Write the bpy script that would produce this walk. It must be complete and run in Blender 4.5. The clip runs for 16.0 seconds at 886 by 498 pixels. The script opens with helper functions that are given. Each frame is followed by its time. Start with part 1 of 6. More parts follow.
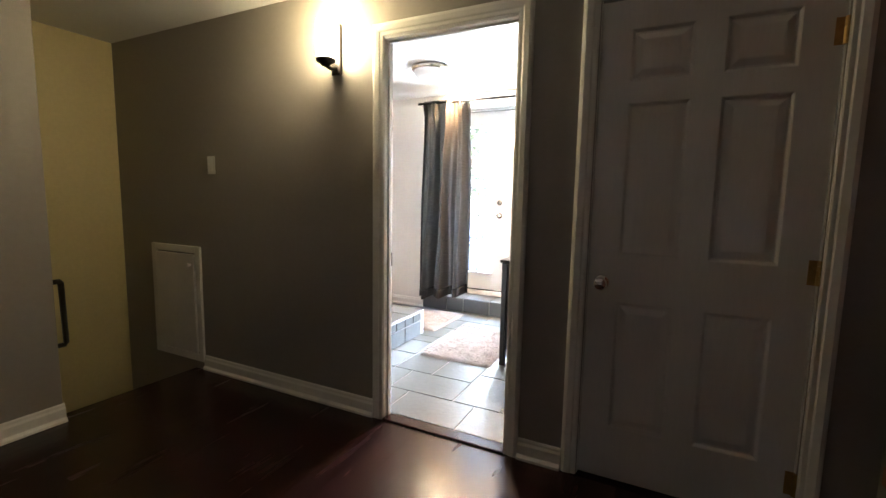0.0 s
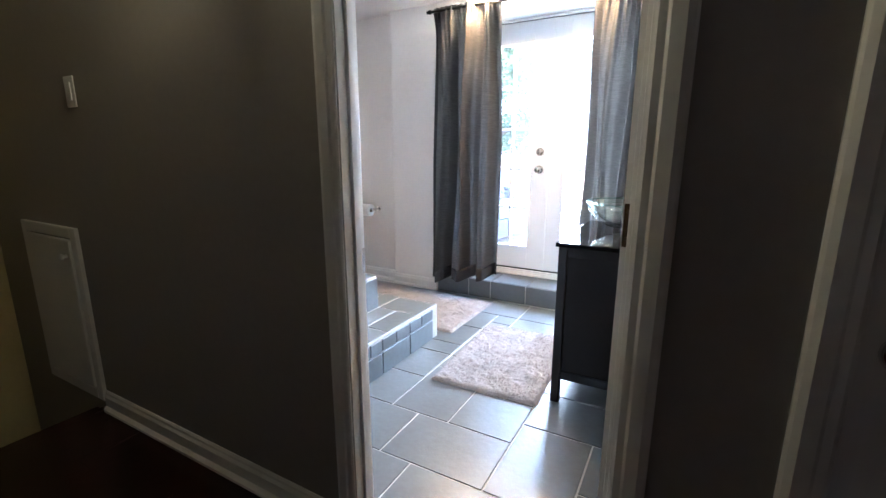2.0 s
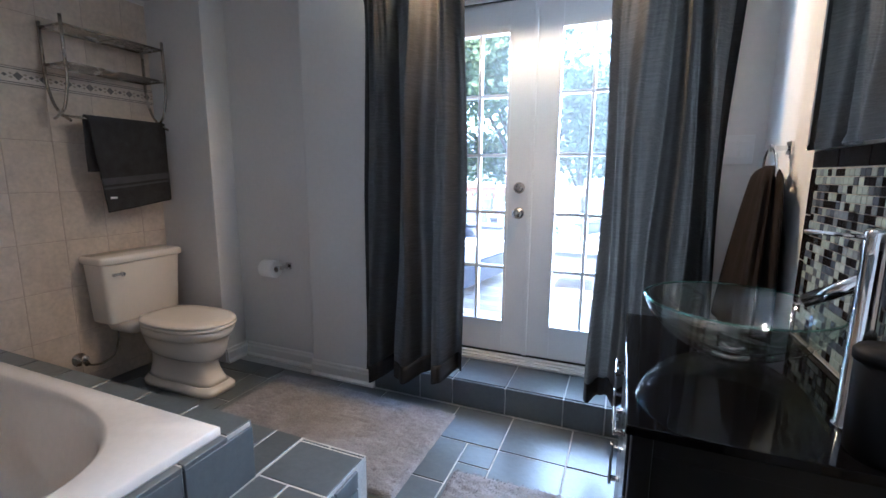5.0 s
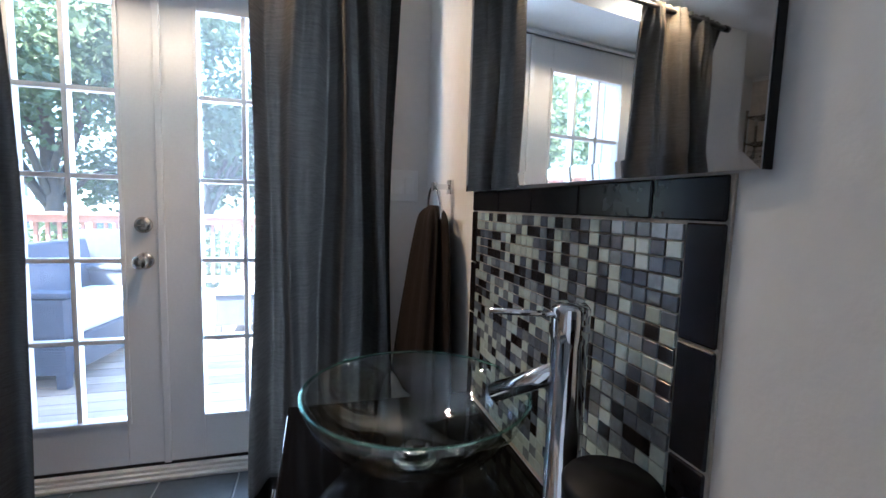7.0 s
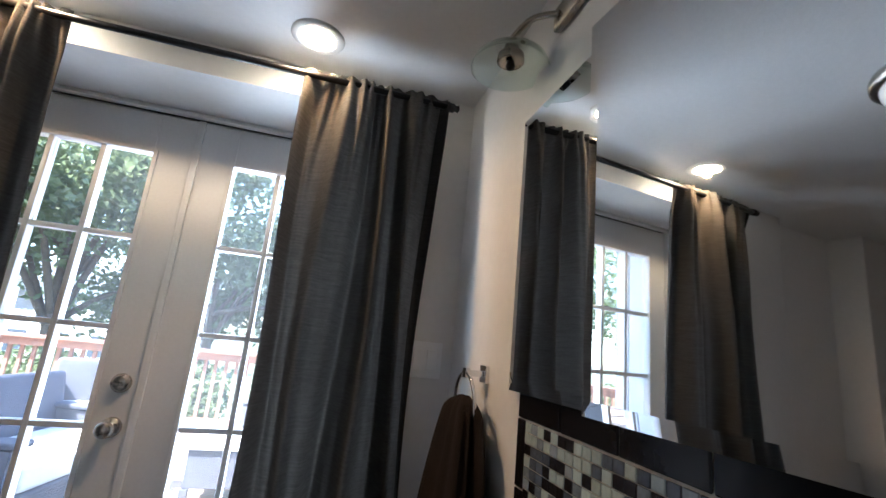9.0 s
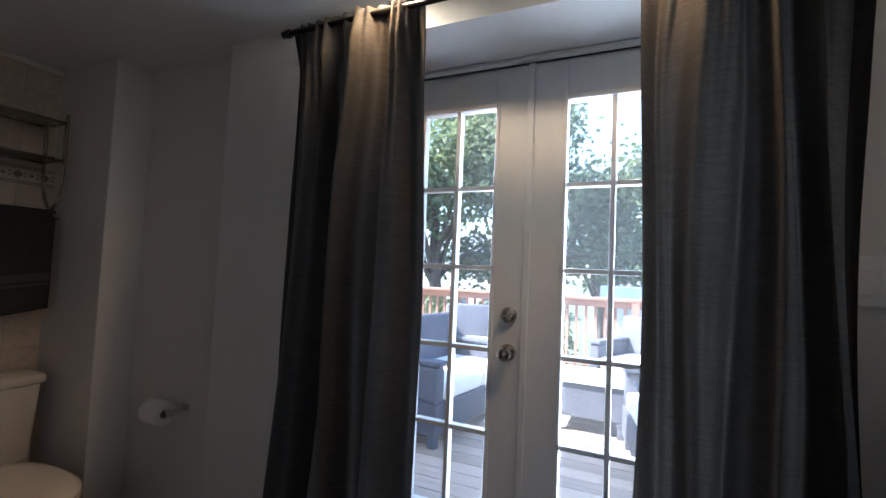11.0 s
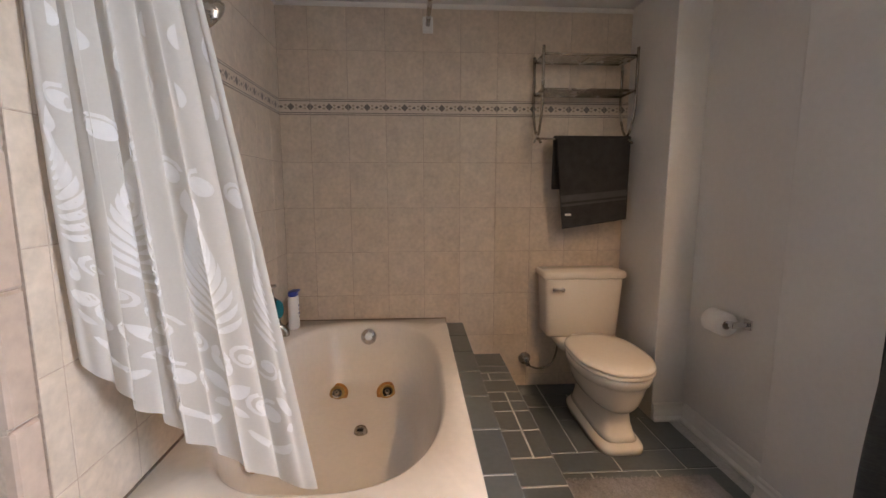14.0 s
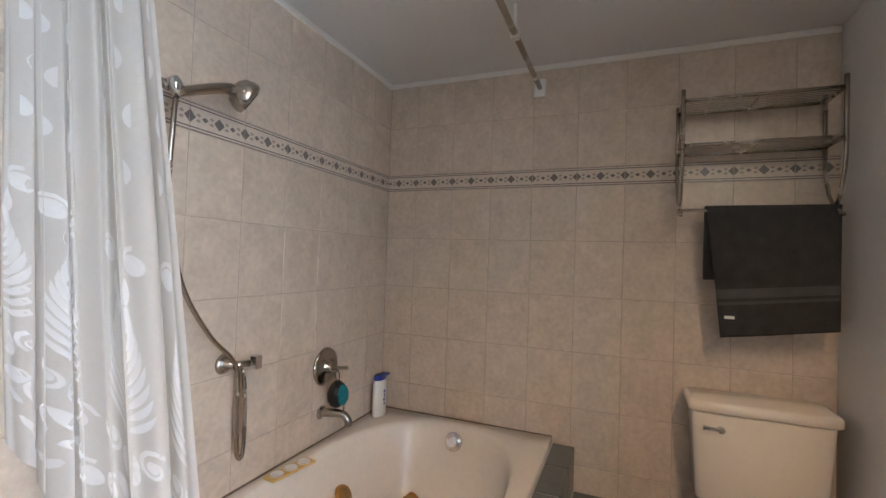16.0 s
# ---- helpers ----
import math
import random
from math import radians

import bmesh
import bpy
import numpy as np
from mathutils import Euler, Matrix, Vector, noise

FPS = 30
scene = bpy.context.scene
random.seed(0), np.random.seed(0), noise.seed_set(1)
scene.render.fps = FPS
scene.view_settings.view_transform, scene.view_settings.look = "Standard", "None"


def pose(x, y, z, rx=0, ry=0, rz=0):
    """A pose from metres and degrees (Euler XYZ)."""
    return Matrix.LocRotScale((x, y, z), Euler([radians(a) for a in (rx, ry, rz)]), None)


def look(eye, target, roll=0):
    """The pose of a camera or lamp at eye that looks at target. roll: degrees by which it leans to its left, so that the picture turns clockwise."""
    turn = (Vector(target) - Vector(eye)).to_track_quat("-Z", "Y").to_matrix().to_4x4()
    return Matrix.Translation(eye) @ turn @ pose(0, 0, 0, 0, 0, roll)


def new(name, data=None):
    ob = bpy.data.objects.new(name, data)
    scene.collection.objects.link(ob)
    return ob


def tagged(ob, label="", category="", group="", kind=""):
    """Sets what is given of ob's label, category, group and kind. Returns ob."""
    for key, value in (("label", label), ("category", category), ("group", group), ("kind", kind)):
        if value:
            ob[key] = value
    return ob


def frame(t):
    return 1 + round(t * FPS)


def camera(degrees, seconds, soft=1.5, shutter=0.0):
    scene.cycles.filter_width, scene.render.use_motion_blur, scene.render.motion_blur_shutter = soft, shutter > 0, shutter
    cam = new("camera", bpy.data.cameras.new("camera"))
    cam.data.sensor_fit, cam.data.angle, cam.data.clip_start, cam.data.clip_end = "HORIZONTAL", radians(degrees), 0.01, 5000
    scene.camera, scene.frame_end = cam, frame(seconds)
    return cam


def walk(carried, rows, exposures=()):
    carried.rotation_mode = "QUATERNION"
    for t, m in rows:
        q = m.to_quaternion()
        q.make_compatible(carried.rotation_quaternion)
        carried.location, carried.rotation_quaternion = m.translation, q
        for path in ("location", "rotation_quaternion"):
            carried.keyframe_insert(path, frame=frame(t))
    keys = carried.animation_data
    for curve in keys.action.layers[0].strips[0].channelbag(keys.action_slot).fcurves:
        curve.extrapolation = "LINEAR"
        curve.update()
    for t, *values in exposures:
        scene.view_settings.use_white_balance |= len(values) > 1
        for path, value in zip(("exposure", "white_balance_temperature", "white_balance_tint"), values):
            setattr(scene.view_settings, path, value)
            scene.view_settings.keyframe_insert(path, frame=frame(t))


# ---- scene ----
cam = camera(90.2, 16.0)
PATH = [
    (0, (0.127, -0.085, 1.229), (-0.755, 1.696, 1.003), 1.1),
    (0.5, (0.027, 0.141, 1.209), (-0.84, 1.919, 0.912), 1.3),
    (1, (-0.126, 0.413, 1.21), (-0.942, 2.207, 0.865), 0.9),
    (1.5, (-0.28, 0.707, 1.189), (-1.123, 2.481, 0.813), 0.7),
    (2, (-0.412, 0.995, 1.194), (-1.357, 2.705, 0.764), 0.1),
    (2.5, (-0.566, 1.243, 1.193), (-1.47, 2.972, 0.752), 0.2),
    (3, (-0.689, 1.435, 1.202), (-1.576, 3.166, 0.737), -0.2),
    (3.2, (-0.723, 1.496, 1.2), (-1.649, 3.209, 0.744), -0.3),
    (5.5, (-0.959, 2.281, 1.276), (-1.505, 4.179, 0.96), 0.3),
    (6, (-0.894, 2.449, 1.263), (-1.058, 4.408, 0.893), 0.4),
    (6.5, (-0.859, 2.527, 1.272), (-0.636, 4.48, 0.905), 1.6),
    (7, (-0.843, 2.6, 1.3), (-0.295, 4.514, 1.111), 1.7),
    (7.5, (-0.87, 2.655, 1.347), (-0.069, 4.485, 1.445), 2.4),
    (8, (-0.851, 2.702, 1.392), (-0.023, 4.489, 1.743), 3.0),
    (8.2, (-0.859, 2.715, 1.401), (-0.053, 4.49, 1.846), 3.6),
    (10.3, (-0.938, 2.904, 1.425), (-1.341, 4.839, 1.724), 3.9),
    (10.5, (-0.983, 2.906, 1.385), (-1.495, 4.825, 1.627), 3.4),
    (11, (-1.029, 2.908, 1.355), (-1.854, 4.727, 1.457), 2.5),
    (11.5, (-1.066, 2.898, 1.332), (-2.26, 4.501, 1.263), 2.0),
    (12, (-1.074, 2.896, 1.297), (-2.587, 4.198, 1.167), 1.5),
    (12.5, (-1.079, 2.858, 1.29), (-2.782, 3.89, 1.102), 0.4),
    (13, (-1.089, 2.843, 1.294), (-2.955, 3.518, 1.046), -0.5),
    (13.5, (-1.112, 2.848, 1.279), (-3.055, 3.24, 1.007), 0.1),
    (14, (-1.132, 2.845, 1.277), (-3.109, 2.972, 1.002), -0.0),
    (14.5, (-1.156, 2.857, 1.281), (-3.139, 2.864, 1.022), -0.3),
    (15, (-1.289, 2.953, 1.278), (-3.279, 2.832, 1.122), -0.1),
    (15.5, (-1.443, 3.108, 1.314), (-3.419, 2.805, 1.26), -1.3),
    (16, (-1.582, 3.34, 1.317), (-3.433, 2.583, 1.362), 1.9),
]
EXPOSURES = [(0, 6.3, 5900, 10), (1.5, 6.0, 5300, 10), (2.5, 5.6, 5050, 9), (3.2, 5.3, 5050, 9), (5.3, 4.05, 4850, 9), (6.5, 3.8, 4850, 9), (8.2, 3.35, 5450, 11), (10.3, 2.9, 5450, 11), (12.0, 2.45, 5400, 10), (12.5, 2.6, 5700, 12), (13.0, 3.55, 6300, 18), (14.0, 4.28, 6300, 16), (15.0, 4.33, 6250, 14), (15.5, 4.45, 6150, 13), (16, 4.4, 5850, 11)]
walk(cam, [(t, look(eye, target, roll)) for t, eye, target, roll in PATH], EXPOSURES)

SKY, SUN, DAY, CAN, SCONCE = 0.15, 5.0, 5.6, 2.6, 0.13
BDOOR, AJAR = 88.0, 5.0
# ---------------------------------------------------------------- light
world = bpy.data.worlds.new("sky")
scene.world = world
world.use_nodes = True
wn = world.node_tree.nodes
sky = wn.new("ShaderNodeTexSky")
sky.sky_type = "NISHITA"
sky.sun_disc = False
SUN_EL, SUN_AZ = 50.0, 245.0
sky.sun_elevation, sky.sun_rotation = radians(SUN_EL), radians(SUN_AZ)
wn["Background"].inputs["Strength"].default_value = SKY
world.node_tree.links.new(sky.outputs[0], wn["Background"].inputs[0])
sun = new("sun", bpy.data.lights.new("sun", "SUN"))
sun.data.energy, sun.data.angle, sun.data.color = SUN, radians(0.6), (1.0, 0.95, 0.86)
# sun stands to the left and behind the house, sky rotation counted clockwise from +y
_d = Vector((math.sin(radians(SUN_AZ)) * math.cos(radians(SUN_EL)), math.cos(radians(SUN_AZ)) * math.cos(radians(SUN_EL)), math.sin(radians(SUN_EL))))
sun.matrix_basis = look((0, 8, 12), Vector((0, 8, 12)) - _d)

# daylight of the sky in the french doors' opening
port = new("window_daylight", bpy.data.lights.new("window_daylight", "AREA"))
port.data.shape, port.data.size, port.data.size_y = "RECTANGLE", 0.95, 1.85
port.data.energy, port.data.color = DAY, (0.86, 0.93, 1.0)
port.data.spread = radians(135)
port.matrix_basis = look((-1.2, 4.84, 1.22), (-1.2, 3.0, 1.22))


# ---------------------------------------------------------------- materials
def mat(name, base, rough=0.5, metal=0.0, scale=8.0, var=0.12, fine=60.0, bump=0.0, bump_scale=80.0, spec=0.5, random_tint=0.0, coords="Object", stretch=(1, 1, 1), rough_var=0.08):
    m = bpy.data.materials.new(name)
    m.use_nodes = True
    nt = m.node_tree
    n, l = nt.nodes, nt.links
    b = n["Principled BSDF"]
    b.inputs["Roughness"].default_value = rough
    b.inputs["Metallic"].default_value = metal
    b.inputs["Specular IOR Level"].default_value = spec
    tc = n.new("ShaderNodeTexCoord")
    mp = n.new("ShaderNodeMapping")
    mp.inputs["Scale"].default_value = stretch
    l.new(tc.outputs[coords], mp.inputs[0])
    if random_tint:
        oj = n.new("ShaderNodeObjectInfo")
        far = n.new("ShaderNodeVectorMath")
        far.operation = "SCALE"
        far.inputs[0].default_value = (37.0, 53.0, 71.0)
        l.new(oj.outputs["Random"], far.inputs["Scale"])
        l.new(far.outputs[0], mp.inputs["Location"])
    n1 = n.new("ShaderNodeTexNoise")
    n1.inputs["Scale"].default_value, n1.inputs["Detail"].default_value = scale, 4
    n2 = n.new("ShaderNodeTexNoise")
    n2.inputs["Scale"].default_value, n2.inputs["Detail"].default_value = fine, 3
    l.new(mp.outputs[0], n1.inputs[0])
    l.new(mp.outputs[0], n2.inputs[0])
    add = n.new("ShaderNodeMath")
    add.operation = "ADD"
    l.new(n1.outputs[0], add.inputs[0])
    l.new(n2.outputs[0], add.inputs[1])
    val = add.outputs[0]
    if random_tint:
        oi = n.new("ShaderNodeObjectInfo")
        mr = n.new("ShaderNodeMapRange")
        mr.inputs[3].default_value, mr.inputs[4].default_value = -random_tint, random_tint
        l.new(oi.outputs["Random"], mr.inputs[0])
        add2 = n.new("ShaderNodeMath")
        add2.operation = "ADD"
        l.new(val, add2.inputs[0])
        l.new(mr.outputs[0], add2.inputs[1])
        val = add2.outputs[0]
    ramp = n.new("ShaderNodeMapRange")
    ramp.inputs[1].default_value, ramp.inputs[2].default_value = 0.6, 1.4
    ramp.inputs[3].default_value, ramp.inputs[4].default_value = 1 - var, 1 + var
    l.new(val, ramp.inputs[0])
    mul = n.new("ShaderNodeVectorMath")
    mul.operation = "SCALE"
    mul.inputs[0].default_value = base
    l.new(ramp.outputs[0], mul.inputs["Scale"])
    l.new(mul.outputs[0], b.inputs["Base Color"])
    rr = n.new("ShaderNodeMapRange")
    rr.inputs[3].default_value, rr.inputs[4].default_value = max(0.02, rough - rough_var), min(1, rough + rough_var)
    l.new(n1.outputs[0], rr.inputs[0])
    l.new(rr.outputs[0], b.inputs["Roughness"])
    if bump:
        n3 = n.new("ShaderNodeTexNoise")
        n3.inputs["Scale"].default_value, n3.inputs["Detail"].default_value = bump_scale, 4
        l.new(mp.outputs[0], n3.inputs[0])
        bp = n.new("ShaderNodeBump")
        bp.inputs["Strength"].default_value, bp.inputs["Distance"].default_value = bump, 0.01
        l.new(n3.outputs[0], bp.inputs["Height"])
        l.new(bp.outputs[0], b.inputs["Normal"])
    return m


def glass(name, tint=(1, 1, 1), rough=0.0, ior=1.45, thin=False, gloss=0.04, glare=0.0):
    m = bpy.data.materials.new(name)
    m.use_nodes = True
    n, l = m.node_tree.nodes, m.node_tree.links
    out = n["Material Output"]
    n.remove(n["Principled BSDF"])
    if thin:
        tr = n.new("ShaderNodeBsdfTransparent")
        tr.inputs[0].default_value = (*tint, 1)
        gl = n.new("ShaderNodeBsdfGlossy")
        gl.inputs["Roughness"].default_value = 0.02
        # gloss of a thin pane, alike on both faces
        lw = n.new("ShaderNodeLayerWeight")
        lw.inputs[0].default_value = 0.5
        pw = n.new("ShaderNodeMath")
        pw.operation = "POWER"
        pw.inputs[1].default_value = 5.0
        l.new(lw.outputs["Facing"], pw.inputs[0])
        fr = n.new("ShaderNodeMath")
        fr.operation = "MULTIPLY_ADD"
        fr.inputs[1].default_value, fr.inputs[2].default_value = 0.9, gloss
        l.new(pw.outputs[0], fr.inputs[0])
        mx = n.new("ShaderNodeMixShader")
        l.new(fr.outputs[0], mx.inputs[0])
        l.new(tr.outputs[0], mx.inputs[1])
        l.new(gl.outputs[0], mx.inputs[2])
        last = mx
        if glare:
            # pale veil over the pane imitates glare and haze on the view
            veil = n.new("ShaderNodeBsdfTranslucent")
            veil.inputs[0].default_value = (0.9, 0.9, 0.88, 1)
            last = n.new("ShaderNodeMixShader")
            last.inputs[0].default_value = glare
            l.new(mx.outputs[0], last.inputs[1])
            l.new(veil.outputs[0], last.inputs[2])
        l.new(last.outputs[0], out.inputs[0])
    else:
        g = n.new("ShaderNodeBsdfGlass")
        g.inputs["Color"].default_value = (*tint, 1)
        g.inputs["Roughness"].default_value, g.inputs["IOR"].default_value = rough, ior
        l.new(g.outputs[0], out.inputs[0])
    return m


def glow(name, colour, strength):
    m = bpy.data.materials.new(name)
    m.use_nodes = True
    b = m.node_tree.nodes["Principled BSDF"]
    b.inputs["Base Color"].default_value = (0.8, 0.8, 0.78, 1)
    b.inputs["Emission Color"].default_value = (*colour, 1)
    b.inputs["Emission Strength"].default_value = strength
    return m


def cloth(name, base, through_amount=0.3, through_gain=1.0, slub=True, rough=0.85, var=0.15):
    m = mat(name, base, rough, 0, 5, var, 120, spec=0.2)
    n, l = m.node_tree.nodes, m.node_tree.links
    b, out = n["Principled BSDF"], n["Material Output"]
    tc = n.new("ShaderNodeTexCoord")
    mp = n.new("ShaderNodeMapping")
    mp.inputs["Scale"].default_value = (16, 16, 240)
    l.new(tc.outputs["Object"], mp.inputs[0])
    ns = n.new("ShaderNodeTexNoise")
    ns.inputs["Scale"].default_value, ns.inputs["Detail"].default_value = 1.0, 5
    l.new(mp.outputs[0], ns.inputs[0])
    mr = n.new("ShaderNodeMapRange")
    mr.inputs[1].default_value, mr.inputs[2].default_value = 0.3, 0.7
    mr.inputs[3].default_value, mr.inputs[4].default_value = 0.84, 1.18
    l.new(ns.outputs[0], mr.inputs[0])
    sc = n.new("ShaderNodeVectorMath")
    sc.operation = "SCALE"
    src = b.inputs["Base Color"].links[0].from_socket
    l.new(src, sc.inputs[0])
    l.new(mr.outputs[0], sc.inputs["Scale"])
    if slub:
        l.new(sc.outputs[0], b.inputs["Base Color"])
    bp = n.new("ShaderNodeBump")
    bp.inputs["Strength"].default_value, bp.inputs["Distance"].default_value = 0.25, 0.004
    l.new(ns.outputs[0], bp.inputs["Height"])
    if slub:
        l.new(bp.outputs[0], b.inputs["Normal"])
    if through_amount:
        t = n.new("ShaderNodeBsdfTranslucent")
        gain = n.new("ShaderNodeVectorMath")
        gain.operation = "SCALE"
        gain.inputs["Scale"].default_value = through_gain
        l.new(sc.outputs[0] if slub else src, gain.inputs[0])
        l.new(gain.outputs[0], t.inputs[0])
        mx = n.new("ShaderNodeMixShader")
        mx.inputs[0].default_value = through_amount
        l.new(b.outputs[0], mx.inputs[1])
        l.new(t.outputs[0], mx.inputs[2])
        l.new(mx.outputs[0], out.inputs[0])
    return m


def border_material(name):
    """Glazed border strip: pale ground, dark diamonds, pale leaf shapes and two fine lines."""
    m = mat(name, (0.56, 0.48, 0.40), 0.3, 0, 10, 0.1, 60)
    n, l = m.node_tree.nodes, m.node_tree.links
    b = n["Principled BSDF"]
    tc = n.new("ShaderNodeTexCoord")
    sep = n.new("ShaderNodeSeparateXYZ")
    l.new(tc.outputs["Object"], sep.inputs[0])

    def op(kind, a, c=None):
        k = n.new("ShaderNodeMath")
        k.operation = kind
        for i, v in enumerate((a, c)):
            if v is None:
                continue
            if isinstance(v, (int, float)):
                k.inputs[i].default_value = v
            else:
                l.new(v, k.inputs[i])
        return k.outputs[0]

    u = op("ABSOLUTE", op("WRAP", sep.outputs[0], 0.0547))
    n_wrap = [k for k in n if k.type == "MATH" and k.operation == "WRAP"][0]
    n_wrap.inputs[2].default_value = -0.0547
    v = op("ABSOLUTE", sep.outputs[2])
    diamond = op("LESS_THAN", op("ADD", u, v), 0.021)
    petals = op("LESS_THAN", op("ADD", op("ABSOLUTE", op("SUBTRACT", u, 0.030)), op("MULTIPLY", op("ABSOLUTE", op("SUBTRACT", v, 0.009)), 1.6)), 0.010)
    small = op("LESS_THAN", op("ADD", op("ABSOLUTE", op("SUBTRACT", u, 0.0547)), op("MULTIPLY", v, 1.3)), 0.012)
    lines = op("LESS_THAN", op("ABSOLUTE", op("SUBTRACT", v, 0.033)), 0.0022)
    lines2 = op("LESS_THAN", op("ABSOLUTE", op("SUBTRACT", v, 0.042)), 0.0015)
    dark = op("MAXIMUM", op("MAXIMUM", diamond, small), op("MAXIMUM", lines, lines2))
    src = b.inputs["Base Color"].links[0].from_socket
    m1 = n.new("ShaderNodeMix")
    m1.data_type = "RGBA"
    l.new(petals, m1.inputs[0])
    l.new(src, m1.inputs[6])
    m1.inputs[7].default_value = (0.30, 0.25, 0.20, 1)
    m2 = n.new("ShaderNodeMix")
    m2.data_type = "RGBA"
    l.new(dark, m2.inputs[0])
    l.new(m1.outputs[2], m2.inputs[6])
    m2.inputs[7].default_value = (0.14, 0.12, 0.115, 1)
    l.new(m2.outputs[2], b.inputs["Base Color"])
    return m



def leafy(name, base):
    m = mat(name, base, 0.45, 0, 0.7, 0.4, 4)
    n, l = m.node_tree.nodes, m.node_tree.links
    b, out = n["Principled BSDF"], n["Material Output"]
    t = n.new("ShaderNodeBsdfTranslucent")
    l.new(b.inputs["Base Color"].links[0].from_socket, t.inputs[0])
    mx = n.new("ShaderNodeMixShader")
    mx.inputs[0].default_value = 0.5
    l.new(b.outputs[0], mx.inputs[1])
    l.new(t.outputs[0], mx.inputs[2])
    l.new(mx.outputs[0], out.inputs[0])
    return m


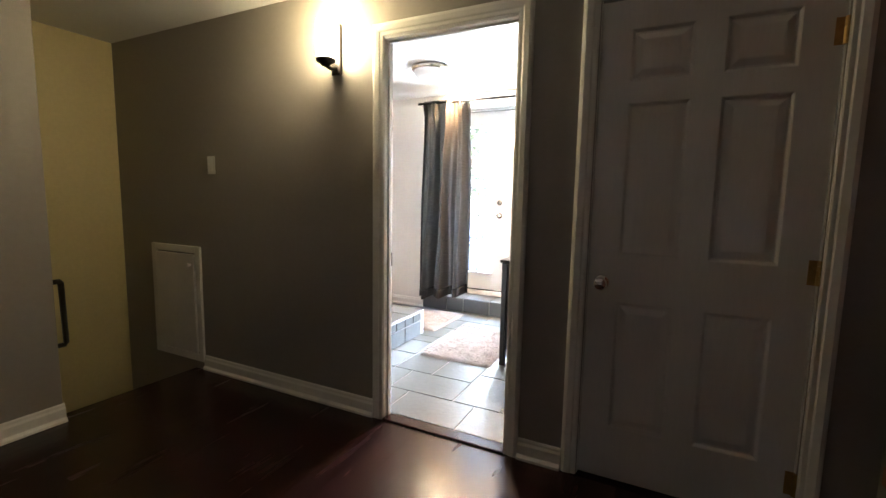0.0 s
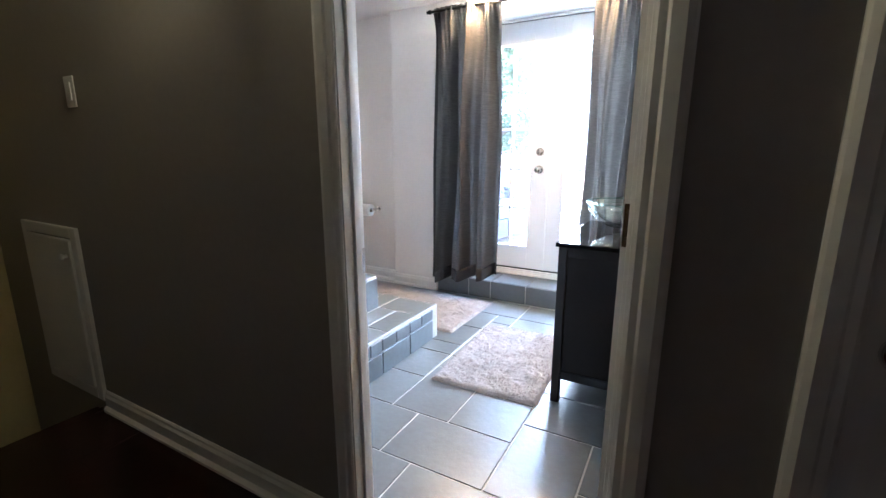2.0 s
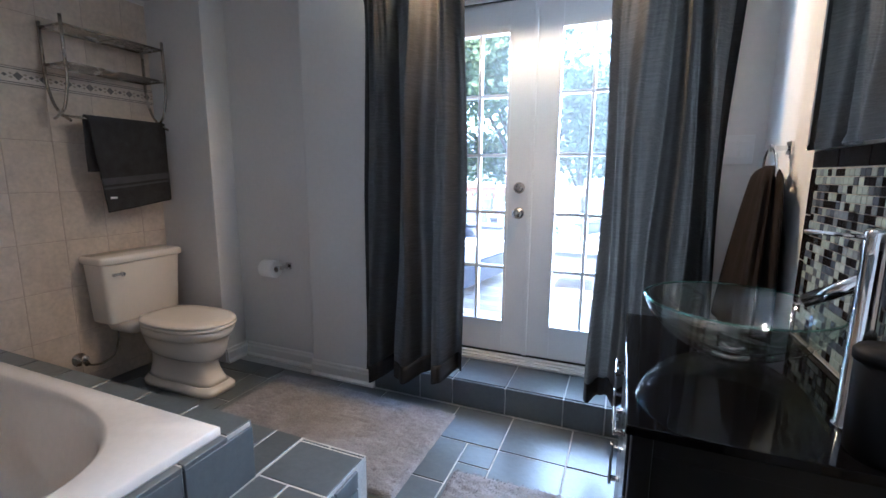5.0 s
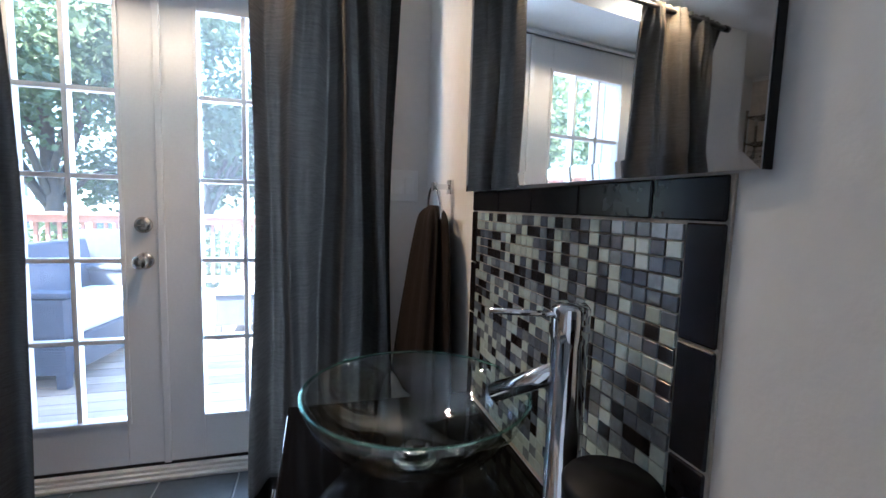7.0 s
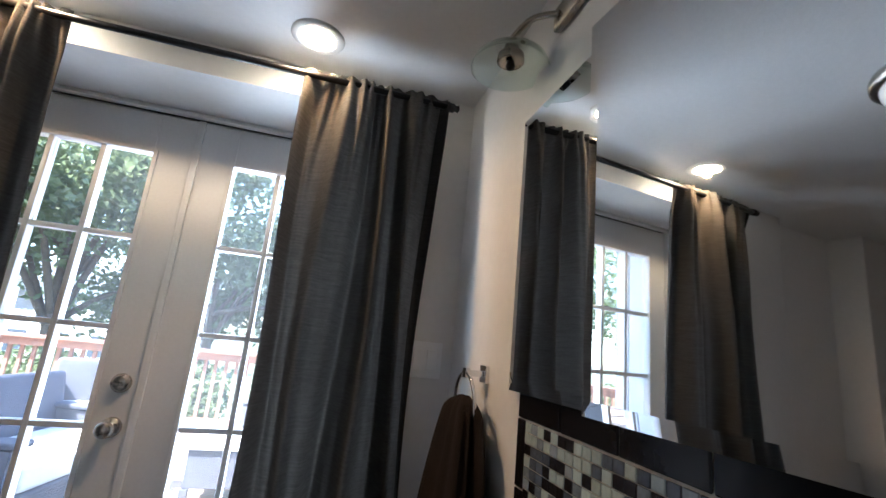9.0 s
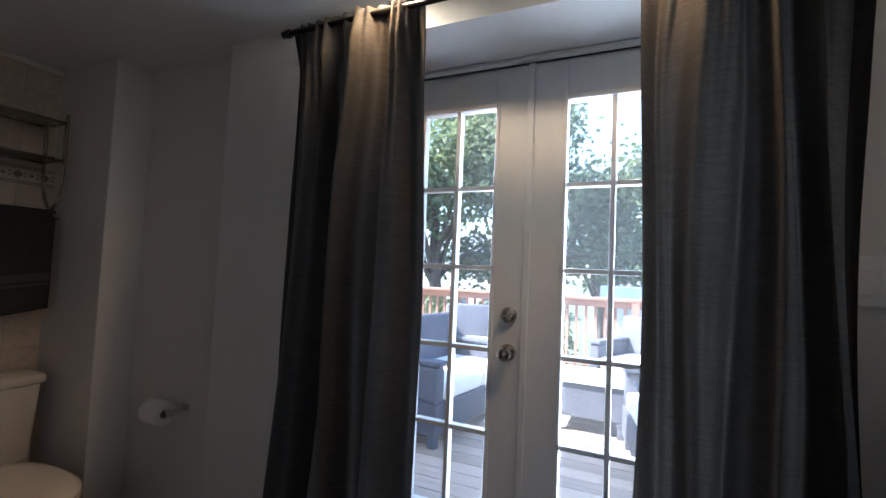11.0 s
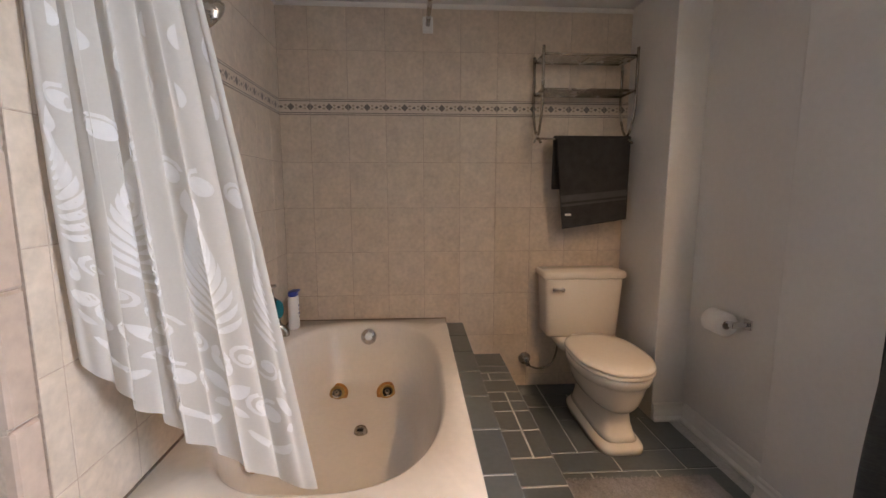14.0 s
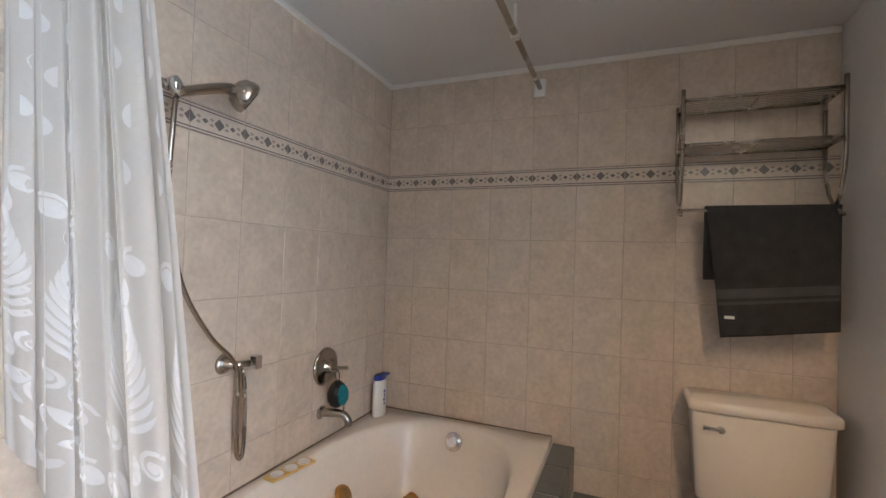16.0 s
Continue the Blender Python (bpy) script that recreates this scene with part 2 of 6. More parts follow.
M = dict(
    hall_wall=mat("hall_wall_paint", (0.275, 0.247, 0.222), 0.55, 0, 2.5, 0.05, 40, 0.12, 160),
    # stair_wall: the stairwell's yellow light is put into the base colour
    stair_wall=mat("stair_wall_yellow_light", (0.50, 0.42, 0.22), 0.6, 0, 2.5, 0.06, 40, 0.12, 160),
    bath_wall=mat("bath_wall_paint", (0.66, 0.645, 0.62), 0.55, 0, 2.5, 0.04, 40, 0.045, 160),
    ceiling=mat("ceiling_paint", (0.68, 0.675, 0.66), 0.45, 0, 2, 0.04, 50, 0.1, 120),
    trim=mat("white_trim_paint", (0.72, 0.70, 0.66), 0.35, 0, 6, 0.05, 50),
    door=mat("white_door_paint", (0.66, 0.64, 0.61), 0.38, 0, 5, 0.05, 90, 0.1, 200, stretch=(1, 1, 0.15)),
    out_door=mat("french_door_paint", (0.78, 0.78, 0.77), 0.35, 0, 5, 0.04, 90),
    wood=mat("dark_cherry_floor", (0.020, 0.006, 0.005), 0.25, 0, 3, 0.35, 30, 0.05, 60, spec=0.3, random_tint=0.3, stretch=(6, 0.6, 1)),
    wood_gap=mat("floor_gap", (0.008, 0.005, 0.004), 0.7),
    slate=mat("slate_tile", (0.090, 0.104, 0.110), 0.33, 0, 5, 0.16, 45, 0.12, 30, spec=0.75, random_tint=0.18, rough_var=0.04),
    grout=mat("grout", (0.50, 0.50, 0.48), 0.85, 0, 12, 0.2, 90, 0.2, 200),
    tile=mat("beige_wall_tile", (0.56, 0.472, 0.385), 0.3, 0, 11, 0.17, 45, 0.02, 40, random_tint=0.06, rough_var=0.02),
    bull=mat("bullnose_tile", (0.46, 0.36, 0.29), 0.32, 0, 9, 0.16, 35, random_tint=0.15),
    tgrout=mat("tile_grout", (0.44, 0.365, 0.30), 0.85, 0, 6, 0.3, 90),
    tub=mat("tub_acrylic", (0.74, 0.69, 0.63), 0.16, 0, 3, 0.05, 40),
    caulk=mat("stained_caulk", (0.16, 0.12, 0.09), 0.7, 0, 30, 0.7, 120),
    porcelain=mat("bone_porcelain", (0.74, 0.68, 0.60), 0.12, 0, 3, 0.03, 40),
    chrome=mat("chrome", (0.75, 0.75, 0.76), 0.08, 1, 10, 0.03, 60, rough_var=0.03),
    nickel=mat("brushed_nickel", (0.42, 0.38, 0.33), 0.26, 1, 10, 0.1, 90),
    bronze=mat("dark_bronze", (0.045, 0.04, 0.036), 0.4, 0.7, 10, 0.2, 60),
    hinge=mat("dark_aged_brass", (0.10, 0.062, 0.03), 0.42, 0.9, 14, 0.3, 60),
    brass=mat("aged_brass", (0.40, 0.26, 0.10), 0.35, 1, 14, 0.2, 60),
    rust=mat("rust_stain", (0.42, 0.19, 0.04), 0.6, 0, 60, 0.5, 140),
    black=mat("black_lacquer", (0.009, 0.009, 0.010), 0.3, 0, 5, 0.2, 60, spec=0.3),
    matte_black=mat("matte_black", (0.006, 0.006, 0.007), 0.5, 0, 6, 0.2, 60, spec=0.15),
    black_glass=mat("black_glass", (0.004, 0.004, 0.005), 0.06, 0, 5, 0.1, 60, spec=0.17, rough_var=0.02),
    black_tile=mat("black_glazed_tile", (0.008, 0.007, 0.008), 0.2, 0, 9, 0.3, 60, random_tint=0.2, spec=0.13),
    wgrout=mat("mosaic_grout", (0.44, 0.40, 0.34), 0.85, 0, 20, 0.2, 90),
    mirror=mat("mirror_silver", (0.90, 0.91, 0.90), 0.012, 1, 3, 0.01, 20, rough_var=0.008),
    # the pane's last value mixes in a veil that imitates glare outside
    pane=glass("window_glass", (0.97, 0.98, 0.97), thin=True, glare=0.014),
    bowl=glass("bowl_glass", (0.96, 0.992, 0.98), thin=True, gloss=0.09),
    rim=glass("rim_glass", (0.75, 0.95, 0.90), 0.0, 1.45),
    lamp_glass=glass("lamp_dish_glass", (0.92, 0.97, 0.95), thin=True),
    curtain=cloth("grey_curtain", (0.055, 0.052, 0.048), 0.45, 4.4),
    # hem: the bottom hem, and shade painted down the outer curtain edges
    hem=cloth("dark_hem_side_shade", (0.035, 0.034, 0.034), 0.05),
    towel=mat("charcoal_towel", (0.05, 0.047, 0.048), 0.95, 0, 20, 0.3, 300, 0.7, 260, spec=0.1),
    towel_band=mat("charcoal_towel_band", (0.085, 0.08, 0.082), 0.8, 0, 20, 0.2, 300, 0.3, 260, spec=0.1),
    brown_towel=mat("brown_towel", (0.018, 0.0135, 0.012), 0.95, 0, 20, 0.3, 300, 0.7, 260, spec=0.1),
    rug=mat("taupe_rug", (0.25, 0.238, 0.24), 0.98, 0, 9, 0.28, 120, 0.5, 160, spec=0.1),
    paper=mat("toilet_paper", (0.80, 0.78, 0.75), 0.9, 0, 8, 0.04, 200),
    plastic=mat("white_plastic", (0.74, 0.74, 0.73), 0.35, 0, 5, 0.03, 60),
    blue=mat("blue_plastic", (0.02, 0.04, 0.30), 0.35, 0, 5, 0.05, 60),
    teal=mat("teal_mesh", (0.005, 0.16, 0.20), 0.8, 0, 60, 0.4, 200, 0.8, 160),
    ink=mat("blue_print", (0.05, 0.08, 0.30), 0.5),
    soap=mat("yellow_bamboo", (0.62, 0.42, 0.14), 0.5, 0, 20, 0.2, 90),
    shower=cloth("sheer_shower_curtain", (0.78, 0.765, 0.735), 0.5, slub=False, var=0.03),
    motif=cloth("satin_motif", (0.92, 0.92, 0.92), 0.4, slub=False, rough=0.45, var=0.02),
    socket=mat("dark_hole", (0.01, 0.01, 0.01), 0.7),
    wicker=mat("grey_wicker", (0.085, 0.085, 0.11), 0.6, 0, 6, 0.2, 90, 0.9, 120),
    cushion=mat("white_cushion", (0.82, 0.80, 0.76), 0.9, 0, 6, 0.05, 90, 0.3, 200),
    cedar=mat("cedar_boards", (0.36, 0.20, 0.14), 0.7, 0, 5, 0.25, 40, 0.2, 60, random_tint=0.3),
    deck=mat("weathered_deck", (0.42, 0.32, 0.24), 0.75, 0, 4, 0.25, 40, 0.3, 50, random_tint=0.4, stretch=(0.4, 6, 1)),
    leaf=leafy("leaves", (0.15, 0.18, 0.09)),
    bark=mat("bark", (0.12, 0.09, 0.07), 0.9, 0, 6, 0.4, 40, 0.8, 20),
    grass=mat("grass", (0.07, 0.085, 0.045), 0.95, 0, 0.4, 0.3, 6, 0.6, 8),
    siding=mat("pale_siding", (0.72, 0.70, 0.68), 0.7, 0, 1, 0.06, 10),
    roofing=mat("grey_shingles", (0.16, 0.17, 0.20), 0.85, 0, 2, 0.25, 30, 0.4, 12),
    win=mat("dark_window", (0.06, 0.07, 0.09), 0.1, 0, 2, 0.2, 10),
    brick=mat("dark_red_brick", (0.16, 0.055, 0.035), 0.85, 0, 10, 0.3, 60, 0.4, 60, random_tint=0.4),
    mortar=mat("brick_mortar", (0.14, 0.12, 0.10), 0.95, 0, 10, 0.2, 60),
    bulb=glow("warm_bulb", (1.0, 0.80, 0.45), 1.4),
    can=glow("can_lamp", (1.0, 0.80, 0.52), 20.0),
    opal=mat("opal_glass", (0.82, 0.82, 0.80), 0.2, 0, 4, 0.02, 40),
)
MOSAIC = [mat("mosaic_pale", (0.36, 0.42, 0.395), 0.17, 0, 40, 0.15, 120, random_tint=0.25), mat("mosaic_slate", (0.085, 0.10, 0.125), 0.17, 0, 40, 0.3, 120, random_tint=0.4),
          mat("mosaic_mid", (0.20, 0.23, 0.25), 0.17, 0, 40, 0.3, 120, random_tint=0.4), mat("mosaic_black", (0.012, 0.010, 0.012), 0.17, 0, 40, 0.2, 120)]
BORDER = border_material("border_tile")


# ---------------------------------------------------------------- makers
def finish(ob, parent=None, label="", category="", group="", kind=""):
    if parent is not None:
        ob.parent = parent
    return tagged(ob, label, category, group, kind)


def from_bm(name, bm, material, smooth=False, parent=None, **tags):
    me = bpy.data.meshes.new(name)
    bmesh.ops.recalc_face_normals(bm, faces=bm.faces)
    bm.to_mesh(me)
    bm.free()
    for m in (material if isinstance(material, (list, tuple)) else [material]):
        me.materials.append(m)
    if smooth:
        for p in me.polygons:
            p.use_smooth = True
    return finish(new(name, me), parent, **tags)


def add_box(bm, lo, hi, bevel=0.0, mi=0, rot=None):
    c = [(a + b) / 2 for a, b in zip(lo, hi)]
    s = [abs(b - a) for a, b in zip(lo, hi)]
    made = bmesh.ops.create_cube(bm, size=1.0)
    vs = made["verts"]
    m = Matrix.Translation(c) @ (rot or Matrix()) @ Matrix.Diagonal((*s, 1))
    bmesh.ops.transform(bm, matrix=m, verts=vs)
    fs = {f for v in vs for f in v.link_faces}
    for f in fs:
        f.material_index = mi
    if bevel > 0:
        es = list({e for v in vs for e in v.link_edges})
        r = bmesh.ops.bevel(bm, geom=es, offset=min(bevel, min(s) * 0.45), segments=2, affect="EDGES", profile=0.6)
        for f in r["faces"]:
            f.material_index = mi


def boxes(name, items, material, bevel=0.0, parent=None, smooth=False, **tags):
    """One mesh of several boxes: (low corner, high corner)."""
    bm = bmesh.new()
    for it in items:
        add_box(bm, it[0], it[1], it[2] if len(it) > 2 else bevel)
    return from_bm(name, bm, material, smooth, parent, **tags)


def lathe(name, profile, material, centre=(0, 0, 0), axis="z", steps=40, parent=None, scale=(1, 1, 1), **tags):
    bm = bmesh.new()
    rings = []
    for r, h in profile:
        rings.append([bm.verts.new((r * math.cos(2 * math.pi * i / steps) * scale[0], r * math.sin(2 * math.pi * i / steps) * scale[1], h * scale[2])) for i in range(steps)] if r > 1e-5 else [bm.verts.new((0, 0, h * scale[2]))])
    for a, b in zip(rings, rings[1:]):
        for i in range(steps):
            j = (i + 1) % steps
            if len(a) == 1 and len(b) == 1:
                continue
            if len(a) == 1:
                bm.faces.new((a[0], b[i], b[j]))
            elif len(b) == 1:
                bm.faces.new((a[i], a[j], b[0]))
            else:
                bm.faces.new((a[i], a[j], b[j], b[i]))
    turn = {"z": Matrix(), "x": Matrix.Rotation(radians(90), 4, "Y"), "-x": Matrix.Rotation(radians(-90), 4, "Y"), "y": Matrix.Rotation(radians(-90), 4, "X"), "-y": Matrix.Rotation(radians(90), 4, "X")}[axis] if isinstance(axis, str) else axis
    bmesh.ops.transform(bm, matrix=Matrix.Translation(centre) @ turn, verts=bm.verts)
    ob = from_bm(name, bm, material, True, parent, **tags)
    return ob


def aim(d):
    return Vector(d).to_track_quat("Z", "Y").to_matrix().to_4x4()


def tube(name, pts, radius, material, parent=None, sides=10, closed=False, smooth_path=True, **tags):
    """A round bar along a path of points."""
    pts = [Vector(p) for p in pts]
    if smooth_path and len(pts) > 2:
        dense = []
        n = len(pts)
        for i in range(n if closed else n - 1):
            p0, p1, p2, p3 = pts[(i - 1) % n if closed else max(i - 1, 0)], pts[i], pts[(i + 1) % n], pts[(i + 2) % n if closed else min(i + 2, n - 1)]
            for k in range(6):
                t = k / 6
                dense.append(0.5 * ((2 * p1) + (p2 - p0) * t + (2 * p0 - 5 * p1 + 4 * p2 - p3) * t * t + (3 * p1 - p0 - 3 * p2 + p3) * t ** 3))
        if not closed:
            dense.append(pts[-1])
        pts = dense
    bm = bmesh.new()
    rings = []
    n = len(pts)
    ref = Vector((0.31, 0.17, 0.93))
    for i, p in enumerate(pts):
        d = (pts[(i + 1) % n] - pts[i - 1]) if closed or 0 < i < n - 1 else (pts[1] - pts[0] if i == 0 else pts[-1] - pts[-2])
        d = d.normalized()
        a = d.cross(ref).normalized()
        b = d.cross(a)
        r = radius(i / (n - 1)) if callable(radius) else radius
        rings.append([bm.verts.new(p + a * (r * math.cos(2 * math.pi * k / sides)) + b * (r * math.sin(2 * math.pi * k / sides))) for k in range(sides)])
    for i in range(n if closed else n - 1):
        ra, rb = rings[i], rings[(i + 1) % n]
        for k in range(sides):
            bm.faces.new((ra[k], ra[(k + 1) % sides], rb[(k + 1) % sides], rb[k]))
    if not closed:
        bm.faces.new(rings[0])
        bm.faces.new(rings[-1][::-1])
    return from_bm(name, bm, material, True, parent, **tags)


def sheet(name, fn, nu, nv, material, thick=0.0, parent=None, pick=None, **tags):
    """A surface from a function of u and v in 0..1; pick(u, v) gives the material's slot."""
    bm = bmesh.new()
    g = [[bm.verts.new(fn(i / nu, j / nv)) for j in range(nv + 1)] for i in range(nu + 1)]
    for i in range(nu):
        for j in range(nv):
            f = bm.faces.new((g[i][j], g[i + 1][j], g[i + 1][j + 1], g[i][j + 1]))
            if pick:
                f.material_index = pick((i + 0.5) / nu, (j + 0.5) / nv)
    if thick:
        bmesh.ops.recalc_face_normals(bm, faces=bm.faces)
        bmesh.ops.solidify(bm, geom=bm.faces[:], thickness=thick)
    return from_bm(name, bm, material, True, parent, **tags)


def empty(name, at=(0, 0, 0), **tags):
    ob = new(name)
    ob.location = at
    return tagged(ob, **tags)


def panel_mesh(name, w, h, t, panels, material, parent=None):
    """A door leaf of width w (x), thickness t (y), height h with raised panels on both faces: (x0, z0, x1, z1)."""
    bm = bmesh.new()
    add_box(bm, (0, 0.0105, 0), (w, t - 0.0105, h))
    xs = sorted({0, w, *[p[0] for p in panels], *[p[2] for p in panels]})
    zs = sorted({0, h, *[p[1] for p in panels], *[p[3] for p in panels]})
    for side in (0, 1):
        y0, y1 = (0.0, 0.011) if side == 0 else (t - 0.011, t)
        for xa, xb in zip(xs, xs[1:]):
            for za, zb in zip(zs, zs[1:]):
                cx, cz = (xa + xb) / 2, (za + zb) / 2
                if not any(p[0] < cx < p[2] and p[1] < cz < p[3] for p in panels):
                    add_box(bm, (xa, y0, za), (xb, y1, zb))
        out = -1 if side == 0 else 1
        base = 0.0105 if side == 0 else t - 0.0105
        for x0, z0, x1, z1 in panels:
            rings = []
            for inset, d in ((0.0, 0.0105), (0.005, 0.008), (0.012, 0.0008), (0.020, 0.0004), (0.042, 0.0075), (0.048, 0.0082)):
                y = base + out * d
                rings.append([bm.verts.new((x, y, z)) for x, z in ((x0 + inset, z0 + inset), (x1 - inset, z0 + inset), (x1 - inset, z1 - inset), (x0 + inset, z1 - inset))])
            for a, b in zip(rings, rings[1:]):
                for i in range(4):
                    bm.faces.new((a[i], a[(i + 1) % 4], b[(i + 1) % 4], b[i]))
            bm.faces.new(rings[-1])
    return from_bm(name, bm, material, False, parent)


def six_panels(w, h):
    s, m = 0.115, 0.10
    pw = (w - 2 * s - m) / 2
    cols = ((s, s + pw), (s + pw + m, w - s))
    rows = ((0.235, 0.235 + 0.56), (0.235 + 0.56 + 0.2, 0.235 + 0.56 + 0.2 + 0.62), (h - 0.115 - 0.2, h - 0.115))
    return [(a, c, b, d) for a, b in cols for c, d in rows]


# ---------------------------------------------------------------- setting: walls, floors, ceilings
H_HALL, H_BATH = 2.33, 2.32
YW, YB = 1.88, 1.93            # hall face and bath face of the wall between
XR, XT, YS = -0.44, -3.835, 2.06   # vanity wall, tub wall, shower wall
S = "structure"

boxes("wall_hall_north", [((-3.75, YW, -2.6), (-1.212, YB, 2.45)), ((-1.212, YW, 2.045), (-0.479, YB, 2.45)), ((-0.479, YW, 0), (-0.15, YB, 2.45)),
                          ((-0.15, YW, 2.035), (0.635, YB, 2.45)), ((0.635, YW, 0), (1.0, YB, 2.45))], M["hall_wall"], kind=S, label="grey painted hall wall with two door openings", category="wall")
boxes("wall_bath_south", [((-3.955, YB + 0.002, 0), (-1.212, YB + 0.018, 2.45)), ((-1.212, YB + 0.002, 2.045), (-0.479, YB + 0.018, 2.45)), ((-0.479, YB + 0.002, 0), (-0.32, YB + 0.018, 2.45))], M["bath_wall"], kind=S, label="white painted bathroom wall beside the door", category="wall")
boxes("wall_hall_west", [((-2.81, -2.3, 0), (-2.69, 1.04, 2.45)), ((-3.75, 0.92, -2.6), (-2.811, 1.04, 2.45))], M["hall_wall"], 0.004, kind=S, label="grey painted wall ending at the stair opening", category="wall")
boxes("wall_stair_west", [((-3.75, 1.04, -2.6), (-3.63, YW, 2.45))], M["stair_wall"], kind=S, label="stairwell wall with yellow light put into its colour", category="wall")
boxes("wall_hall_south", [((-2.81, -2.42, 0), (1.1, -2.3, 2.45))], M["hall_wall"], kind=S, label="plain hall wall", category="wall")
boxes("wall_hall_east", [((0.86, -2.3, 0), (1.0, YW, 2.45))], M["mortar"], kind=S, label="dark red brick wall", category="wall")
boxes("ceiling_hall", [((-3.75, -2.42, H_HALL), (1.1, YW, 2.45))], M["ceiling"], kind=S, label="white painted hall ceiling", category="ceiling")
boxes("floor_hall", [((-2.78, -2.42, -0.2), (1.1, YB, -0.012))], M["wood_gap"], kind=S, label="dark glossy wood plank floor", category="floor")
boxes("floor_stair", [((-3.75, 0.92, -2.7), (-2.69, YW, -2.6))], M["wood"], kind=S, label="dark stair landing below", category="floor")
for k in range(5):
    boxes("stair_tread", [((-2.785 - 0.165 * (k + 1), 1.045, -2.6), (-2.785 - 0.165 * k - 0.001, 1.875, -0.19 * (k + 1)))], M["wood"], 0.006, kind=S, label="dark wooden stair step going down", category="stair", group="stair steps")

boxes("wall_bath_east", [((XR, YB + 0.031, 0), (-0.30, 4.9, 2.45))], M["bath_wall"], kind=S, label="white painted vanity wall", category="wall")
boxes("wall_bath_west", [((-3.955, YB + 0.031, 0), (XT, 4.9, 2.45))], M["tgrout"], kind=S, label="beige tiled wall behind tub and toilet", category="wall")
boxes("wall_shower", [((XT, YB + 0.031, 0.0), (-1.975, YS, 2.45))], M["tgrout"], kind=S, label="beige tiled shower wall", category="wall")
XJ = -2.72
RX0, RX1, RZ0, RZ1 = -2.26, -0.62, 0.15, 2.21
YN, YN2, YD = 4.253, 4.323, 4.6
boxes("wall_bath_north", [((XT, YN2, 0), (XJ, 4.9, 2.45)), ((XJ, YN, 0), (RX0, 4.9, 2.45), 0.012), ((RX1, YN, 0), (XR, 4.9, 2.45)), ((RX0, YN, RZ1), (RX1, 4.9, 2.45))], M["bath_wall"], kind=S, label="white painted wall round the french doors", category="wall")
boxes("wall_chase", [((XT, 4.144, 0), (-3.353, YN2, 2.45))], M["bath_wall"], 0.006, kind=S, label="white boxed pipe chase beside the toilet", category="wall")
boxes("ceiling_bath", [((-3.955, YB, H_BATH), (-0.30, 4.9, 2.45))], M["ceiling"], kind=S, label="white painted bathroom ceiling", category="ceiling")
floor_bath = boxes("floor_bath", [((-3.955, YB, -0.2), (-0.30, 4.9, -0.004))], M["grout"], kind=S, label="grey slate tile floor with pale grout", category="floor")
sill = boxes("door_platform", [((RX0, YN, 0), (RX1, 4.9, RZ0 - 0.008))], M["grout"], kind=S, label="slate tiled step below the french doors", category="step")
step = boxes("tub_step", [((-2.12, YB + 0.03, 0), (-1.779, 3.386, 0.2195)), ((XT, 3.03, 0), (-2.12, 3.386, 0.2195)), ((-2.12, YB + 0.031, 0.2195), (-2.077, 3.133, 0.4285)), ((XT, 3.03, 0.2195), (-2.12, 3.133, 0.4285))], M["grout"], kind=S, label="slate tiled step and deck beside the tub", category="step")


def baseboard(name, a, b, side, h=0.10, t=0.014, label="white wooden baseboard"):
    """Moulded board from a to b; side is the unit vector into the room."""
    a, b, sd = Vector((*a, 0)), Vector((*b, 0)), Vector((*side, 0))
    prof = [(0, 0), (t + 0.012, 0), (t + 0.012, 0.012), (t + 0.004, 0.022), (t, 0.026), (t, h - 0.03), (t * 0.6, h - 0.018), (t * 0.55, h - 0.008), (t * 0.2, h), (0, h)]
    bm = bmesh.new()
    rings = [[bm.verts.new(p + sd * (d + 0.001) + Vector((0, 0, z))) for d, z in prof] for p in (a, b)]
    n = len(prof)
    for i in range(n):
        bm.faces.new((rings[0][i], rings[0][(i + 1) % n], rings[1][(i + 1) % n], rings[1][i]))
    bm.faces.new(rings[0])
    bm.faces.new(rings[1][::-1])
    return from_bm(name, bm, M["trim"], kind=S, label=label, category="baseboard")


baseboard("baseboard", (-2.70, YW), (-1.262, YW), (0, -1))
baseboard("baseboard", (-0.424, YW), (-0.222, YW), (0, -1))
baseboard("baseboard", (-2.69, -2.3), (-2.69, 1.045), (1, 0))
baseboard("baseboard", (-3.353, 4.15), (-3.353, YN2 - 0.002), (1, 0))
baseboard("baseboard", (-3.33, YN2), (XJ - 0.002, YN2), (0, -1))
baseboard("baseboard", (XJ, YN), (RX0, YN), (0, -1))
baseboard("baseboard", (RX1, YN), (XR, YN), (0, -1))
baseboard("baseboard", (XR, 3.75), (XR, YN - 0.03), (-1, 0))


